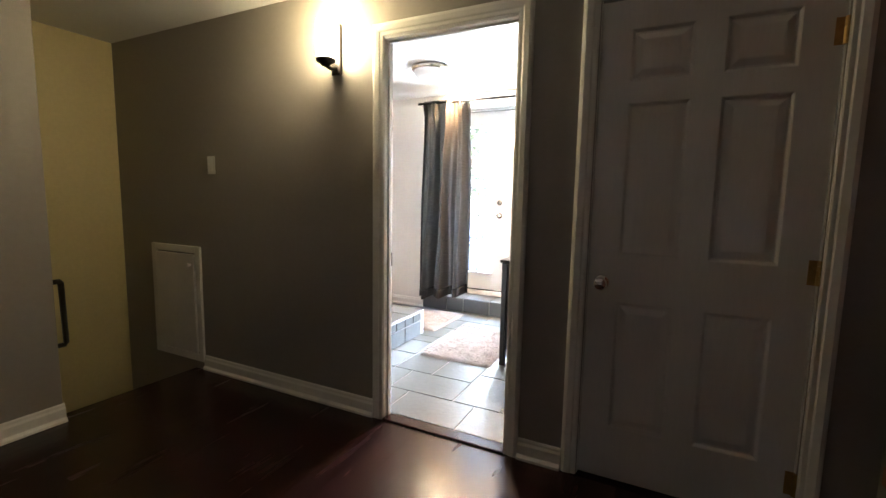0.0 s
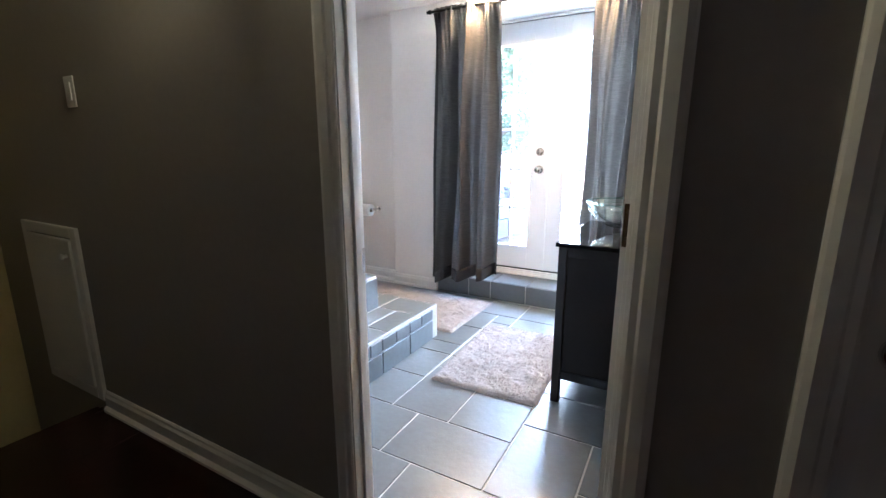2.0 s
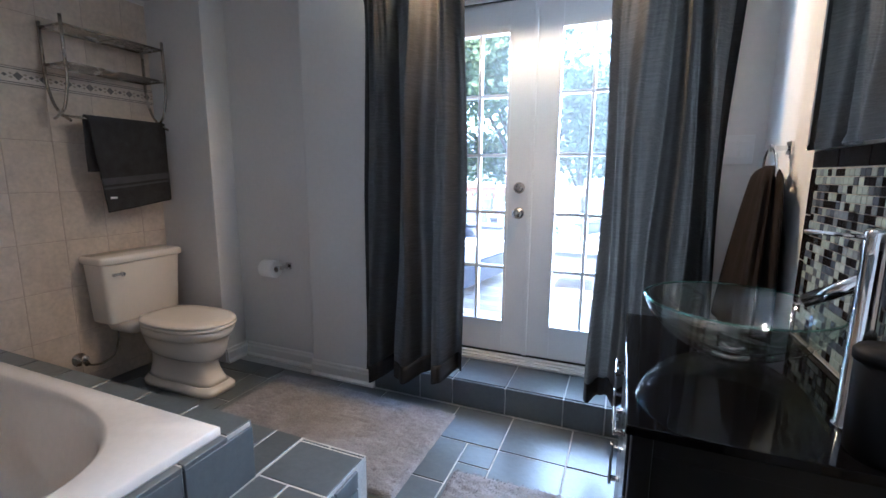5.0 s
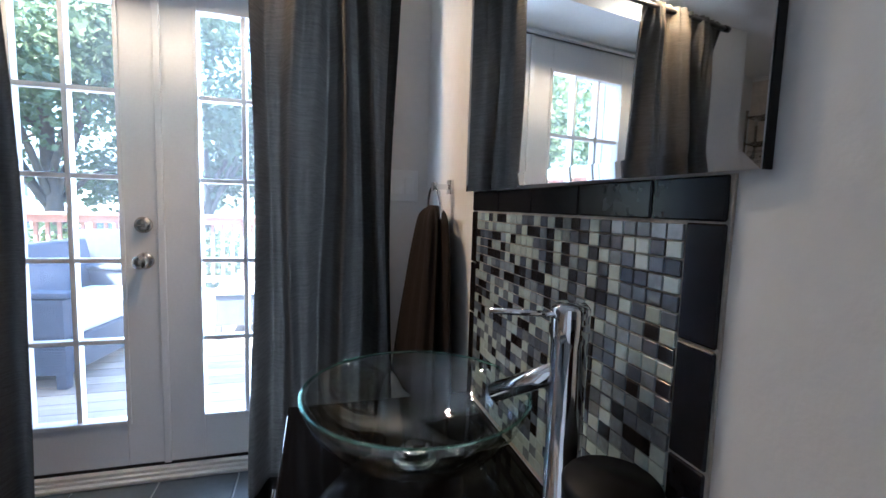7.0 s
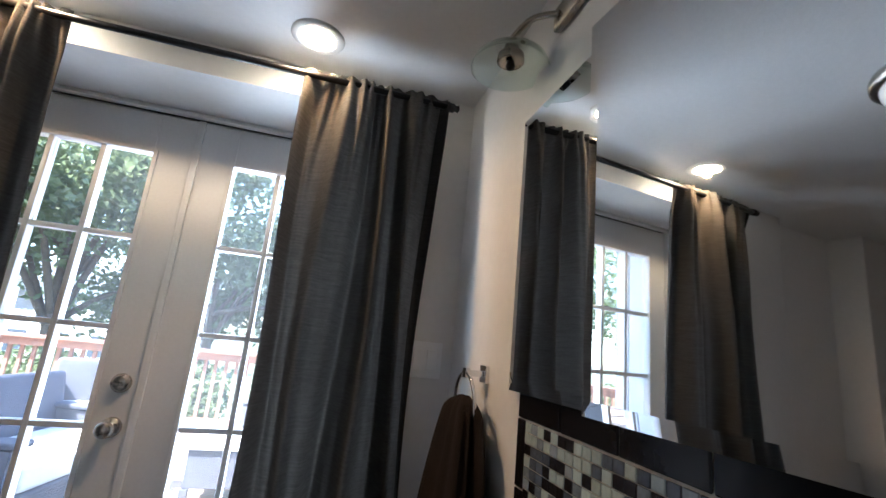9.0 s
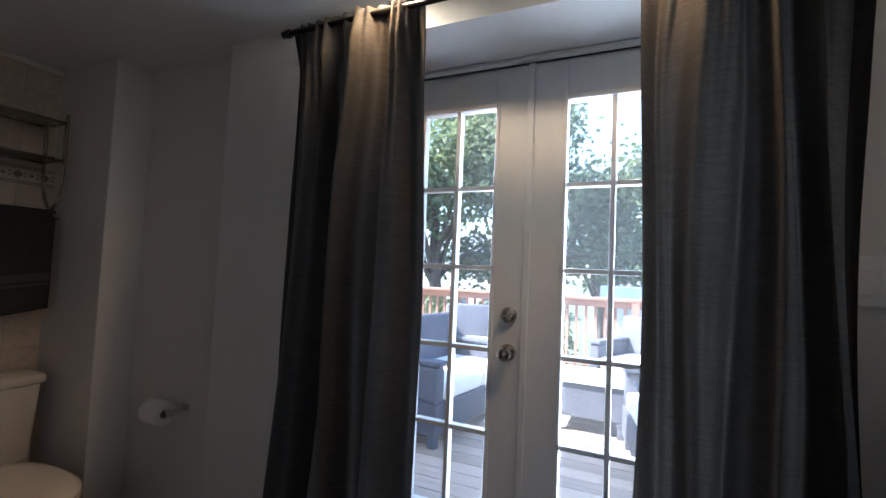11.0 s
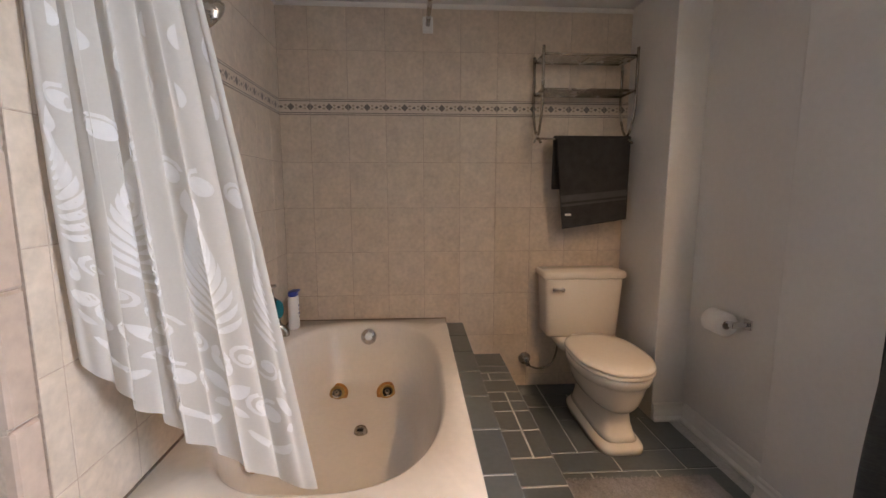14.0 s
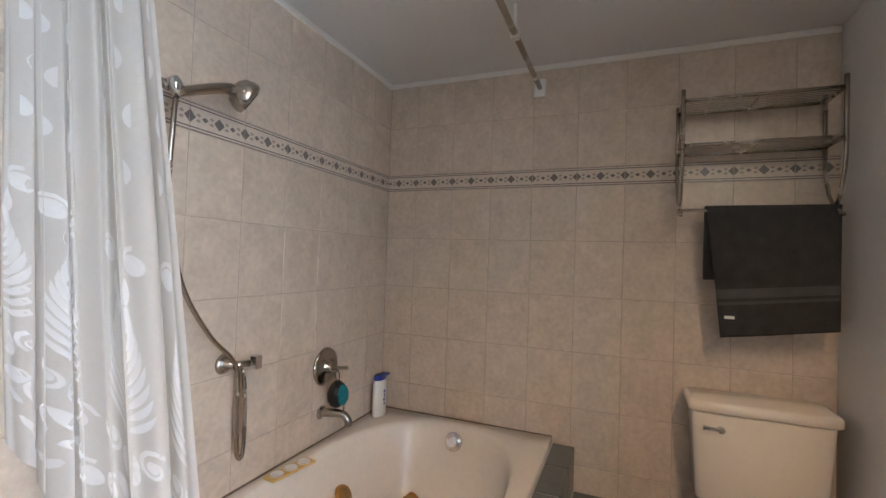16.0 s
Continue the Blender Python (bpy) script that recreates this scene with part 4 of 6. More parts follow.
# ---------------------------------------------------------------- ceiling lamps
for cx in (-1.83, -1.02):
    cl = empty("recessed_lamp", (cx, 4.075, H_BATH), label="lit recessed ceiling lamp with white trim ring", category="ceiling lamp", group="recessed lamps")
    lathe("trim_ring", [(0.052, -0.001), (0.056, -0.008), (0.075, -0.006), (0.082, -0.0015), (0.082, -0.0005), (0.052, -0.0005)], M["trim"], (0, 0, 0), "z", 40, cl)
    lathe("bulb", [(0, -0.012), (0.03, -0.011), (0.050, -0.004), (0.052, -0.001), (0, -0.001)], M["can"], (0, 0, 0), "z", 32, cl)
    sp = new("recessed_light", bpy.data.lights.new("recessed_light", "SPOT"))
    sp.data.energy, sp.data.color, sp.data.spot_size, sp.data.spot_blend, sp.data.shadow_soft_size = CAN, (1.0, 0.52, 0.19), radians(150), 1.0, 0.015
    sp.location = (cx, 4.075, H_BATH - 0.028)

fm = empty("flush_lamp", (-1.69, 3.285, H_BATH), label="white glass flush ceiling lamp with nickel rim", category="ceiling lamp")
lathe("rim", [(0.0, -0.001), (0.155, -0.001), (0.16, -0.012), (0.158, -0.03), (0.14, -0.038), (0.13, -0.035), (0, -0.03)], M["nickel"], (0, 0, 0), "z", 48, fm)
lathe("dome", [(0.138, -0.034), (0.135, -0.055), (0.115, -0.085), (0.08, -0.108), (0.04, -0.118), (0, -0.12)], M["opal"], (0, 0, 0), "z", 48, fm)
lathe("nut", [(0, -0.119), (0.009, -0.12), (0.008, -0.13), (0, -0.134)], M["nickel"], (0, 0, 0), "z", 16, fm)

# ---------------------------------------------------------------- hall lamp, hatch, rail
sc = empty("wall_sconce", (-1.50, YW, 2.01), label="lit bronze wall sconce with frosted glass cylinder", category="wall lamp")
boxes("backplate", [((-0.03, -0.022, -0.13), (0.03, -0.001, 0.13))], M["bronze"], 0.004, sc)
tube("arm", [(0, -0.02, -0.095), (0, -0.06, -0.105), (0, -0.10, -0.10)], 0.011, M["bronze"], sc, 12)
lathe("cup", [(0, -0.03), (0.02, -0.03), (0.028, -0.018), (0.05, -0.008), (0.052, 0.004), (0.046, 0.008), (0, 0.008)], M["bronze"], (0, -0.10, -0.075), "z", 32, sc)
lathe("glass", [(0.0, 0.0), (0.043, 0.0), (0.046, 0.004), (0.046, 0.185), (0.044, 0.19), (0.0, 0.19)], M["bulb"], (0, -0.10, -0.065), "z", 32, sc)
lathe("band", [(0.0465, 0.14), (0.0475, 0.141), (0.0475, 0.144), (0.0465, 0.145)], M["bronze"], (0, -0.10, -0.065), "z", 32, sc)
lp = new("sconce_light", bpy.data.lights.new("sconce_light", "POINT"))
lp.data.energy, lp.data.color, lp.data.shadow_soft_size = SCONCE, (1.0, 0.72, 0.30), 0.05
lp.location = (-1.50, YW - 0.10, 2.17)

hatch = empty("access_hatch", (-2.70, YW, 0.0), label="white framed access panel door in the hall wall", category="access panel")
boxes("frame", [((-0.54, -0.02, 0.05), (-0.49, -0.001, 0.87)), ((-0.05, -0.02, 0.05), (0.0, -0.001, 0.87)), ((-0.49, -0.02, 0.82), (-0.05, -0.001, 0.87)), ((-0.49, -0.02, 0.05), (-0.05, -0.001, 0.10))], M["trim"], 0.006, hatch)
boxes("panel", [((-0.482, -0.026, 0.108), (-0.058, -0.001, 0.812))], M["trim"], 0.006, hatch)
lathe("knob", [(0, 0), (0.008, 0), (0.007, 0.01), (0.014, 0.018), (0.012, 0.024), (0, 0.026)], M["trim"], (-0.09, -0.026, 0.74), aim((0, -1, 0)), 20, hatch)
rail = empty("handrail", (-2.92, 1.04, 0.0), label="dark iron stair handrail on the wall corner", category="handrail")
tube("bar", [(0.0, 0.002, 0.72), (0.0, 0.12, 0.72), (-0.01, 0.13, 0.71), (-0.25, 0.235, 0.29), (-0.26, 0.235, 0.275), (-0.26, 0.002, 0.275)], 0.015, M["bronze"], rail, 10, False, False)


# ---------------------------------------------------------------- tub
tub = empty("bathtub", (0, 0, 0), label="white jetted bathtub with oval basin and rust-stained jets", category="bathtub")
TX0, TX1, TY0, TY1, TZ = XT + 0.012, -2.10, YS + 0.012, 3.035, 0.463
TCX, TCY, TA, TB = -2.99, 2.545, 0.765, 0.425


def tub_point(k, steps, ring):
    a = 2 * math.pi * k / steps
    c, s = math.cos(a), math.sin(a)
    def sup(e, ax, ay):
        return (TCX + ax * math.copysign(abs(c) ** e, c), TCY + ay * math.copysign(abs(s) ** e, s))
    hx, hy = (TX1 - TX0) / 2, (TY1 - TY0) / 2
    cx, cy = (TX1 + TX0) / 2, (TY1 + TY0) / 2
    m = max(abs(c), abs(s))
    if ring == 0:
        return (cx + hx * c / m, cy + hy * s / m, TZ - 0.03)
    if ring == 1:
        return (cx + hx * c / m, cy + hy * s / m, TZ - 0.006)
    if ring == 2:
        return (cx + (hx - 0.006) * c / m, cy + (hy - 0.006) * s / m, TZ)
    prof = [(1.0, TZ), (0.985, TZ - 0.004), (0.965, TZ - 0.018), (0.945, TZ - 0.05), (0.90, 0.30), (0.84, 0.18), (0.77, 0.11), (0.66, 0.085), (0.40, 0.08), (0.12, 0.078)]
    f, z = prof[ring - 3]
    x, y = sup(0.72, TA * f, TB * f)
    return (x, y, z)


bm = bmesh.new()
NS = 96
rings = [[bm.verts.new(tub_point(k, NS, r)) for k in range(NS)] for r in range(13)]
for a, b in zip(rings, rings[1:]):
    for k in range(NS):
        bm.faces.new((a[k], a[(k + 1) % NS], b[(k + 1) % NS], b[k]))
bm.faces.new(rings[-1])
from_bm("shell", bm, M["tub"], True, tub)
lathe("overflow", [(0, 0.012), (0.02, 0.014), (0.034, 0.012), (0.037, 0.008), (0.044, 0.008), (0.047, 0.0), (0, 0.0)], M["chrome"], (-3.70, 2.565, 0.395), aim((1, 0, 0.25)), 32, tub)
for jy in (2.395, 2.68):
    d = (0.7, 0, 0.72)
    p = (-3.545, jy, 0.115)
    lathe("jet_stain", [(0.036, 0.003), (0.05, 0.003), (0.062, -0.001), (0.036, -0.001)], M["rust"], p, aim(d), 28, tub)
    lathe("jet", [(0.027, 0.004), (0.030, 0.011), (0.038, 0.012), (0.043, 0.006), (0.044, 0.0), (0.027, 0.0)], M["brass"], p, aim(d), 28, tub)
    lathe("jet_well", [(0, 0.001), (0.028, 0.001), (0.028, 0.0), (0, 0.0)], M["socket"], p, aim(d), 20, tub)
    lathe("nozzle", [(0.006, 0.0205), (0.013, 0.019), (0.015, 0.010), (0.020, 0.004), (0.006, 0.004), (0.006, 0.0205)], M["nickel"], p, aim(d), 16, tub)
for jx in (-3.28, -2.75):
    d = (0, 0.85, 0.5)
    p = (jx, 2.205, 0.24)
    lathe("jet_stain", [(0, 0.002), (0.05, 0.001), (0.055, -0.001), (0, -0.001)], M["rust"], p, aim(d), 24, tub)
    lathe("jet", [(0, 0.016), (0.012, 0.017), (0.016, 0.010), (0.03, 0.010), (0.04, 0.006), (0.042, 0.0), (0, 0)], M["brass"], p, aim(d), 24, tub)
lathe("suction", [(0, 0.02), (0.02, 0.022), (0.03, 0.016), (0.034, 0.0), (0, 0)], M["nickel"], (-3.19, 2.57, 0.082), aim((0.35, 0, 0.94)), 24, tub)
for k in range(4):
    boxes("suction_slot", [((-3.205 + 0.011 * k, 2.555, 0.098), (-3.201 + 0.011 * k, 2.585, 0.1055))], M["socket"], 0, tub)
boxes("caulk", [((TX0, YS + 0.010, TZ - 0.01), (-2.10, YS + 0.016, TZ + 0.004)), ((XT + 0.010, TY0, TZ - 0.01), (XT + 0.016, 3.035, TZ + 0.004))], M["caulk"], 0.002, tub)

# ---------------------------------------------------------------- toilet
TYC = 3.845
toi = empty("toilet", (0, 0, 0), label="bone-coloured two-piece toilet with closed lid", category="toilet")


def loft(name, rings_xy, material, parent, cap=True):
    """Closed horizontal outlines stacked in height."""
    bm = bmesh.new()
    rs = [[bm.verts.new(p) for p in r] for r in rings_xy]
    n = len(rs[0])
    for a, b in zip(rs, rs[1:]):
        for k in range(n):
            bm.faces.new((a[k], a[(k + 1) % n], b[(k + 1) % n], b[k]))
    if cap:
        bm.faces.new(rs[0])
        bm.faces.new(rs[-1][::-1])
    return from_bm(name, bm, material, True, parent)


def oblong(xb, xf, hw, z, e=0.8, n=48, back_flat=0.0):
    """Outline from xb (back) to xf (front), half width hw; e rounds it."""
    cx, hl = (xb + xf) / 2, (xf - xb) / 2
    out = []
    for k in range(n):
        a = 2 * math.pi * k / n
        c, s = math.cos(a), math.sin(a)
        ee = e if c > 0 else e * (1 - back_flat)
        out.append((cx + hl * math.copysign(abs(c) ** ee, c), TYC + hw * math.copysign(abs(s) ** (e if c > 0 else e * (1 - back_flat * 0.5)), s), z))
    return out


XB = -3.80
# pedestal with plinth, waist and bowl
loft("plinth", [oblong(-3.61, -3.035, 0.118, 0.0, 0.38), oblong(-3.61, -3.033, 0.119, 0.026, 0.38), oblong(-3.605, -3.038, 0.115, 0.033, 0.38), oblong(-3.60, -3.05, 0.104, 0.046, 0.4), oblong(-3.595, -3.058, 0.098, 0.052, 0.4)], M["porcelain"], toi)
loft("pedestal", [oblong(-3.595, -3.06, 0.096, 0.052, 0.42), oblong(-3.585, -3.08, 0.088, 0.075, 0.45), oblong(-3.575, -3.105, 0.082, 0.12, 0.5), oblong(-3.57, -3.115, 0.083, 0.16, 0.55), oblong(-3.57, -3.10, 0.093, 0.20, 0.65), oblong(-3.575, -3.075, 0.108, 0.235, 0.8)], M["porcelain"], toi)
loft("bowl", [oblong(-3.56, -3.10, 0.07, 0.185, 0.8), oblong(-3.57, -3.075, 0.10, 0.195, 0.8), oblong(-3.58, -3.055, 0.122, 0.215, 0.85), oblong(-3.59, -3.04, 0.14, 0.245, 0.88), oblong(-3.60, -3.03, 0.155, 0.285, 0.9), oblong(-3.60, -3.02, 0.165, 0.325, 0.9), oblong(-3.60, -3.015, 0.168, 0.338, 0.9),
              oblong(-3.60, -3.003, 0.178, 0.343, 0.9), oblong(-3.60, -3.001, 0.180, 0.352, 0.9), oblong(-3.60, -2.995, 0.184, 0.362, 0.9), oblong(-3.60, -2.99, 0.185, 0.385, 0.9), oblong(-3.595, -3.0, 0.178, 0.392, 0.9)], M["porcelain"], toi)
loft("seat", [oblong(-3.56, -2.985, 0.186, 0.394, 0.92, back_flat=0.3), oblong(-3.56, -2.978, 0.190, 0.400, 0.92, back_flat=0.3), oblong(-3.56, -2.978, 0.190, 0.410, 0.92, back_flat=0.3), oblong(-3.555, -2.985, 0.185, 0.414, 0.92, back_flat=0.3)], M["porcelain"], toi)
loft("lid", [oblong(-3.56, -2.985, 0.186, 0.4165, 0.92, back_flat=0.3), oblong(-3.56, -2.977, 0.191, 0.421, 0.92, back_flat=0.3), oblong(-3.56, -2.98, 0.189, 0.431, 0.92, back_flat=0.3), oblong(-3.55, -3.0, 0.17, 0.438, 0.92, back_flat=0.3), oblong(-3.50, -3.08, 0.11, 0.441, 0.95, back_flat=0.3)], M["porcelain"], toi)
for s in (-1, 1):
    tube("seat_hinge", [(-3.565, TYC + s * 0.075 - 0.02, 0.418), (-3.565, TYC + s * 0.075 + 0.02, 0.418)], 0.012, M["porcelain"], toi, 12)
loft("shelf", [oblong(-3.81, -3.55, 0.15, 0.33, 0.4), oblong(-3.81, -3.55, 0.16, 0.36, 0.4), oblong(-3.81, -3.55, 0.15, 0.385, 0.4)], M["porcelain"], toi)


def rbox(x0, x1, w, z):
    return oblong(x0, x1, w, z, 0.18)


loft("tank", [rbox(-3.81, -3.645, 0.205, 0.386), rbox(-3.813, -3.635, 0.217, 0.40), rbox(-3.815, -3.62, 0.235, 0.735), rbox(-3.815, -3.62, 0.235, 0.745)], M["porcelain"], toi)
loft("tank_lid", [rbox(-3.822, -3.612, 0.243, 0.7455), rbox(-3.824, -3.604, 0.250, 0.752), rbox(-3.824, -3.603, 0.251, 0.775), rbox(-3.822, -3.608, 0.247, 0.785), rbox(-3.818, -3.617, 0.238, 0.79)], M["porcelain"], toi)
lev = empty("flush_lever", (0, 0, 0))
lev.parent = toi
lathe("hub", [(0, 0), (0.014, 0), (0.014, 0.012), (0.010, 0.018), (0, 0.018)], M["chrome"], (-3.622, TYC - 0.135, 0.683), aim((1, 0, 0)), 20, lev)
tube("arm", [(-3.606, TYC - 0.135, 0.683), (-3.598, TYC - 0.165, 0.688), (-3.596, TYC - 0.20, 0.690)], lambda t: 0.006 + 0.004 * t, M["chrome"], lev, 12)
valve = empty("stop_valve", (XT + 0.01, 3.545, 0.185), label="chrome water stop valve and braided hose behind the toilet", category="valve")
lathe("escutcheon", [(0, 0), (0.04, 0), (0.038, 0.006), (0.015, 0.012), (0.011, 0.05), (0, 0.05)], M["nickel"], (0, 0, 0), aim((1, 0, 0)), 24, valve)
lathe("body", [(0, -0.02), (0.014, -0.02), (0.016, 0), (0.014, 0.028), (0, 0.028)], M["nickel"], (0.055, 0, 0), aim((0, 0.4, -0.9)), 18, valve)
lathe("handle", [(0, 0), (0.016, 0.002), (0.018, 0.01), (0.012, 0.018), (0, 0.018)], M["chrome"], (0.065, -0.004, 0.02), aim((0.9, -0.1, 0.3)), 18, valve)
tube("hose", [(0.055, 0.02, -0.03), (0.06, 0.08, -0.045), (0.06, 0.15, -0.02), (0.055, 0.19, 0.06), (0.06, 0.20, 0.205)], 0.006, M["nickel"], valve, 8)

# toilet paper
tp = empty("paper_holder", (-2.935, YN2, 0.675), label="chrome toilet paper holder with a white roll", category="toilet paper")
boxes("mount", [((-0.022, -0.010, -0.022), (0.022, -0.001, 0.022)), ((-0.009, -0.075, -0.009), (0.009, -0.009, 0.009)), ((-0.016, -0.088, -0.013), (0.014, -0.068, 0.013))], M["chrome"], 0.002, tp)
tube("arm", [(-0.01, -0.078, 0), (-0.16, -0.078, 0)], 0.008, M["chrome"], tp, 12)
lathe("roll", [(0.021, 0.0), (0.052, 0.0), (0.055, 0.003), (0.055, 0.100), (0.052, 0.103), (0.021, 0.103), (0.021, 0.0)], M["paper"], (-0.035, -0.078, -0.012), aim((-1, 0, 0)), 40, tp)
lathe("core", [(0.0195, 0.001), (0.0208, 0.001), (0.0208, 0.102), (0.0195, 0.102)], M["bull"], (-0.035, -0.078, -0.012), aim((-1, 0, 0)), 24, tp)

# ---------------------------------------------------------------- towel rack
rk = empty("towel_rack", (XT + 0.012, 3.82, 0), label="nickel wire shelf rack on the tiled wall", category="towel rack")
RL, RD = 0.265, 0.205
for s in (-1, 1):
    y = s * RL
    tube("upright", [(0.02, y, 1.77), (0.02, y, 2.03)], 0.0085, M["nickel"], rk, 10)
    tube("upright", [(RD, y, 1.80), (RD, y, 2.045)], 0.0085, M["nickel"], rk, 10)
    tube("scroll", [(RD, y, 1.80), (RD - 0.005, y, 1.72), (RD - 0.05, y, 1.60), (RD - 0.12, y, 1.555), (RD - 0.15, y, 1.545)], 0.0075, M["nickel"], rk, 10)
    tube("scroll", [(0.02, y, 1.77), (0.03, y, 1.70), (0.07, y, 1.61), (0.13, y, 1.56), (0.19, y, 1.53)], 0.0075, M["nickel"], rk, 10)
    for z in (2.0, 1.815):
        tube("side_bar", [(0.02, y, z), (RD, y, z)], 0.006, M["nickel"], rk, 8)
for z in (2.0, 1.815):
    for x in (0.02, RD):
        tube("rail", [(x, -RL, z), (x, RL, z)], 0.0065, M["nickel"], rk, 8)
    for k in range(1, 9):
        x = 0.02 + (RD - 0.02) * k / 9
        tube("wire", [(x, -RL, z), (x, RL, z)], 0.0022, M["nickel"], rk, 6)
    tube("wire", [(0.02, 0, z - 0.004), (RD, 0, z - 0.004)], 0.0025, M["nickel"], rk, 6)
tube("towel_bar", [(0.135, -RL - 0.012, 1.555), (0.135, RL + 0.012, 1.555)], 0.007, M["nickel"], rk, 10)


def bath_towel(u, v):
    """Folded over the bar, longer in front; the front flap hangs a little skew."""
    L = 0.40 + 0.46
    s = v * L
    y0, y1 = -0.17, 0.275
    y = y0 + (y1 - y0) * u
    if s < 0.40 - 0.10:
        x, z = 0.112, 1.567 - (0.30 - s)
    else:
        d = s - 0.30
        if d < 0.06:
            a = math.pi * d / 0.06
            x, z = 0.135 - 0.020 * math.cos(a), 1.562 + 0.012 * math.sin(a)
        else:
            x, z = 0.157 + 0.006 * math.sin(5 * u), 1.562 - (d - 0.06)
            z += 0.05 * (u - 0.45) * (d / 0.5)
            y += 0.035 * (1 - u) * (d / 0.5) * 1.5
    wob = 0.006 * noise.noise((u * 4, v * 5, 2.0))
    return Vector((XT + 0.012 + x + wob, 3.82 + y, z))


tb = empty("bath_towel", (0, 0, 0), label="charcoal bath towel with woven bands folded over the rack bar", category="towel")
sheet("cloth", bath_towel, 40, 70, [M["towel"], M["towel_band"]], 0.009, tb, pick=lambda u, v: 1 if any(abs(v - c) < 0.008 for c in (0.80, 0.825, 0.85)) else 0)
boxes("label_tag", [((XT + 0.175, 3.82 - 0.10, 1.115), (XT + 0.180, 3.82 - 0.065, 1.127))], M["paper"], 0.001, tb)

# ---------------------------------------------------------------- shower fittings
ws = YS + 0.011
sh = empty("hand_shower", (-2.395, ws, 1.80), label="brushed nickel hand shower on a wall bracket with hose", category="shower")
lathe("flange", [(0, 0), (0.034, 0), (0.03, 0.008), (0.012, 0.014), (0, 0.014)], M["nickel"], (0, 0, 0.0), aim((0, 1, 0)), 24, sh)
tube("arm", [(0, 0.005, 0), (0, 0.05, -0.005), (-0.02, 0.09, -0.03)], 0.012, M["nickel"], sh, 14)
lathe("cradle", [(0, -0.022), (0.018, -0.02), (0.021, 0), (0.018, 0.03), (0, 0.032)], M["chrome"], (-0.03, 0.10, -0.02), aim((-0.5, 0.1, -0.85)), 20, sh)
tube("wand", [(-0.03, 0.105, -0.045), (-0.09, 0.115, -0.015), (-0.17, 0.125, 0.018), (-0.20, 0.13, 0.022)], lambda t: 0.013 + 0.006 * t, M["nickel"], sh, 14)
lathe("spray_head", [(0, -0.026), (0.024, -0.026), (0.042, -0.014), (0.052, 0.008), (0.054, 0.026), (0.050, 0.034), (0.044, 0.036), (0, 0.037)], M["nickel"], (-0.225, 0.135, 0.022), aim((-0.65, 0.45, -0.5)), 32, sh)
lathe("spray_face", [(0, 0.0385), (0.034, 0.0385), (0.036, 0.0365), (0, 0.0365)], M["bronze"], (-0.225, 0.135, 0.022), aim((-0.65, 0.45, -0.5)), 28, sh)
hose = [(-2.475, ws + 0.10, 1.745), (-2.462, ws + 0.11, 1.66), (-2.475, ws + 0.09, 1.45), (-2.54, ws + 0.07, 1.22), (-2.655, ws + 0.055, 1.05), (-2.765, ws + 0.055, 0.93), (-2.775, ws + 0.05, 0.78), (-2.78, ws + 0.045, 0.63), (-2.79, ws + 0.05, 0.60), (-2.80, ws + 0.055, 0.64), (-2.80, ws + 0.06, 0.80), (-2.79, ws + 0.062, 0.915)]
tube("hose", [Vector(p) - Vector((-2.44, ws, 1.80)) - Vector((0.045 * max(0.0, (0.95 - p[2])), 0, 0)) for p in hose], lambda t: 0.0075 + 0.0012 * math.sin(t * 2 * math.pi * 33), M["nickel"], sh, 8)
hk = empty("hose_bracket", (-2.72, ws, 0.93), label="brushed nickel hose outlet bracket on the tile", category="bracket")
lathe("flange", [(0, 0), (0.036, 0), (0.034, 0.007), (0.024, 0.012), (0.014, 0.016), (0.013, 0.05), (0, 0.05)], M["nickel"], (0, 0, 0), aim((0, 1, 0)), 28, hk)
tube("arm", [(0, 0.04, 0), (-0.055, 0.06, -0.003)], 0.012, M["nickel"], hk, 14)
boxes("clip", [((-0.098, 0.045, -0.028), (-0.07, 0.078, 0.022))], M["chrome"], 0.005, hk)
mx = empty("shower_mixer", (-3.29, ws, 0.80), label="round nickel shower valve with lever handle", category="shower valve")
lathe("plate", [(0, 0), (0.088, 0), (0.086, 0.006), (0.07, 0.011), (0.03, 0.014), (0.026, 0.04), (0.02, 0.046), (0, 0.046)], M["nickel"], (0, 0, 0), aim((0, 1, 0)), 40, mx)
tube("lever", [(0, 0.035, 0), (-0.03, 0.055, -0.006), (-0.075, 0.06, -0.014)], lambda t: 0.011 - 0.004 * t, M["nickel"], mx, 12)
lathe("tip", [(0, -0.01), (0.010, -0.008), (0.013, 0), (0.010, 0.008), (0, 0.01)], M["nickel"], (-0.08, 0.061, -0.015), "z", 16, mx)
spt = empty("tub_spout", (-3.27, ws, 0.595), label="curved brushed nickel tub spout with diverter", category="tub spout")
lathe("flange", [(0, 0), (0.03, 0), (0.028, 0.008), (0, 0.01)], M["nickel"], (0, 0, 0), aim((0, 1, 0)), 24, spt)
tube("spout", [(0, 0.002, 0), (-0.01, 0.05, 0.004), (-0.025, 0.10, 0.0), (-0.033, 0.125, -0.025), (-0.034, 0.128, -0.05)], lambda t: 0.02 - 0.003 * t, M["nickel"], spt, 16)
tube("diverter", [(-0.027, 0.105, 0.012), (-0.027, 0.105, 0.042)], 0.004, M["nickel"], spt, 8)
lathe("diverter_knob", [(0, 0), (0.009, 0.001), (0.01, 0.006), (0, 0.009)], M["nickel"], (-0.027, 0.105, 0.042), "z", 14, spt)
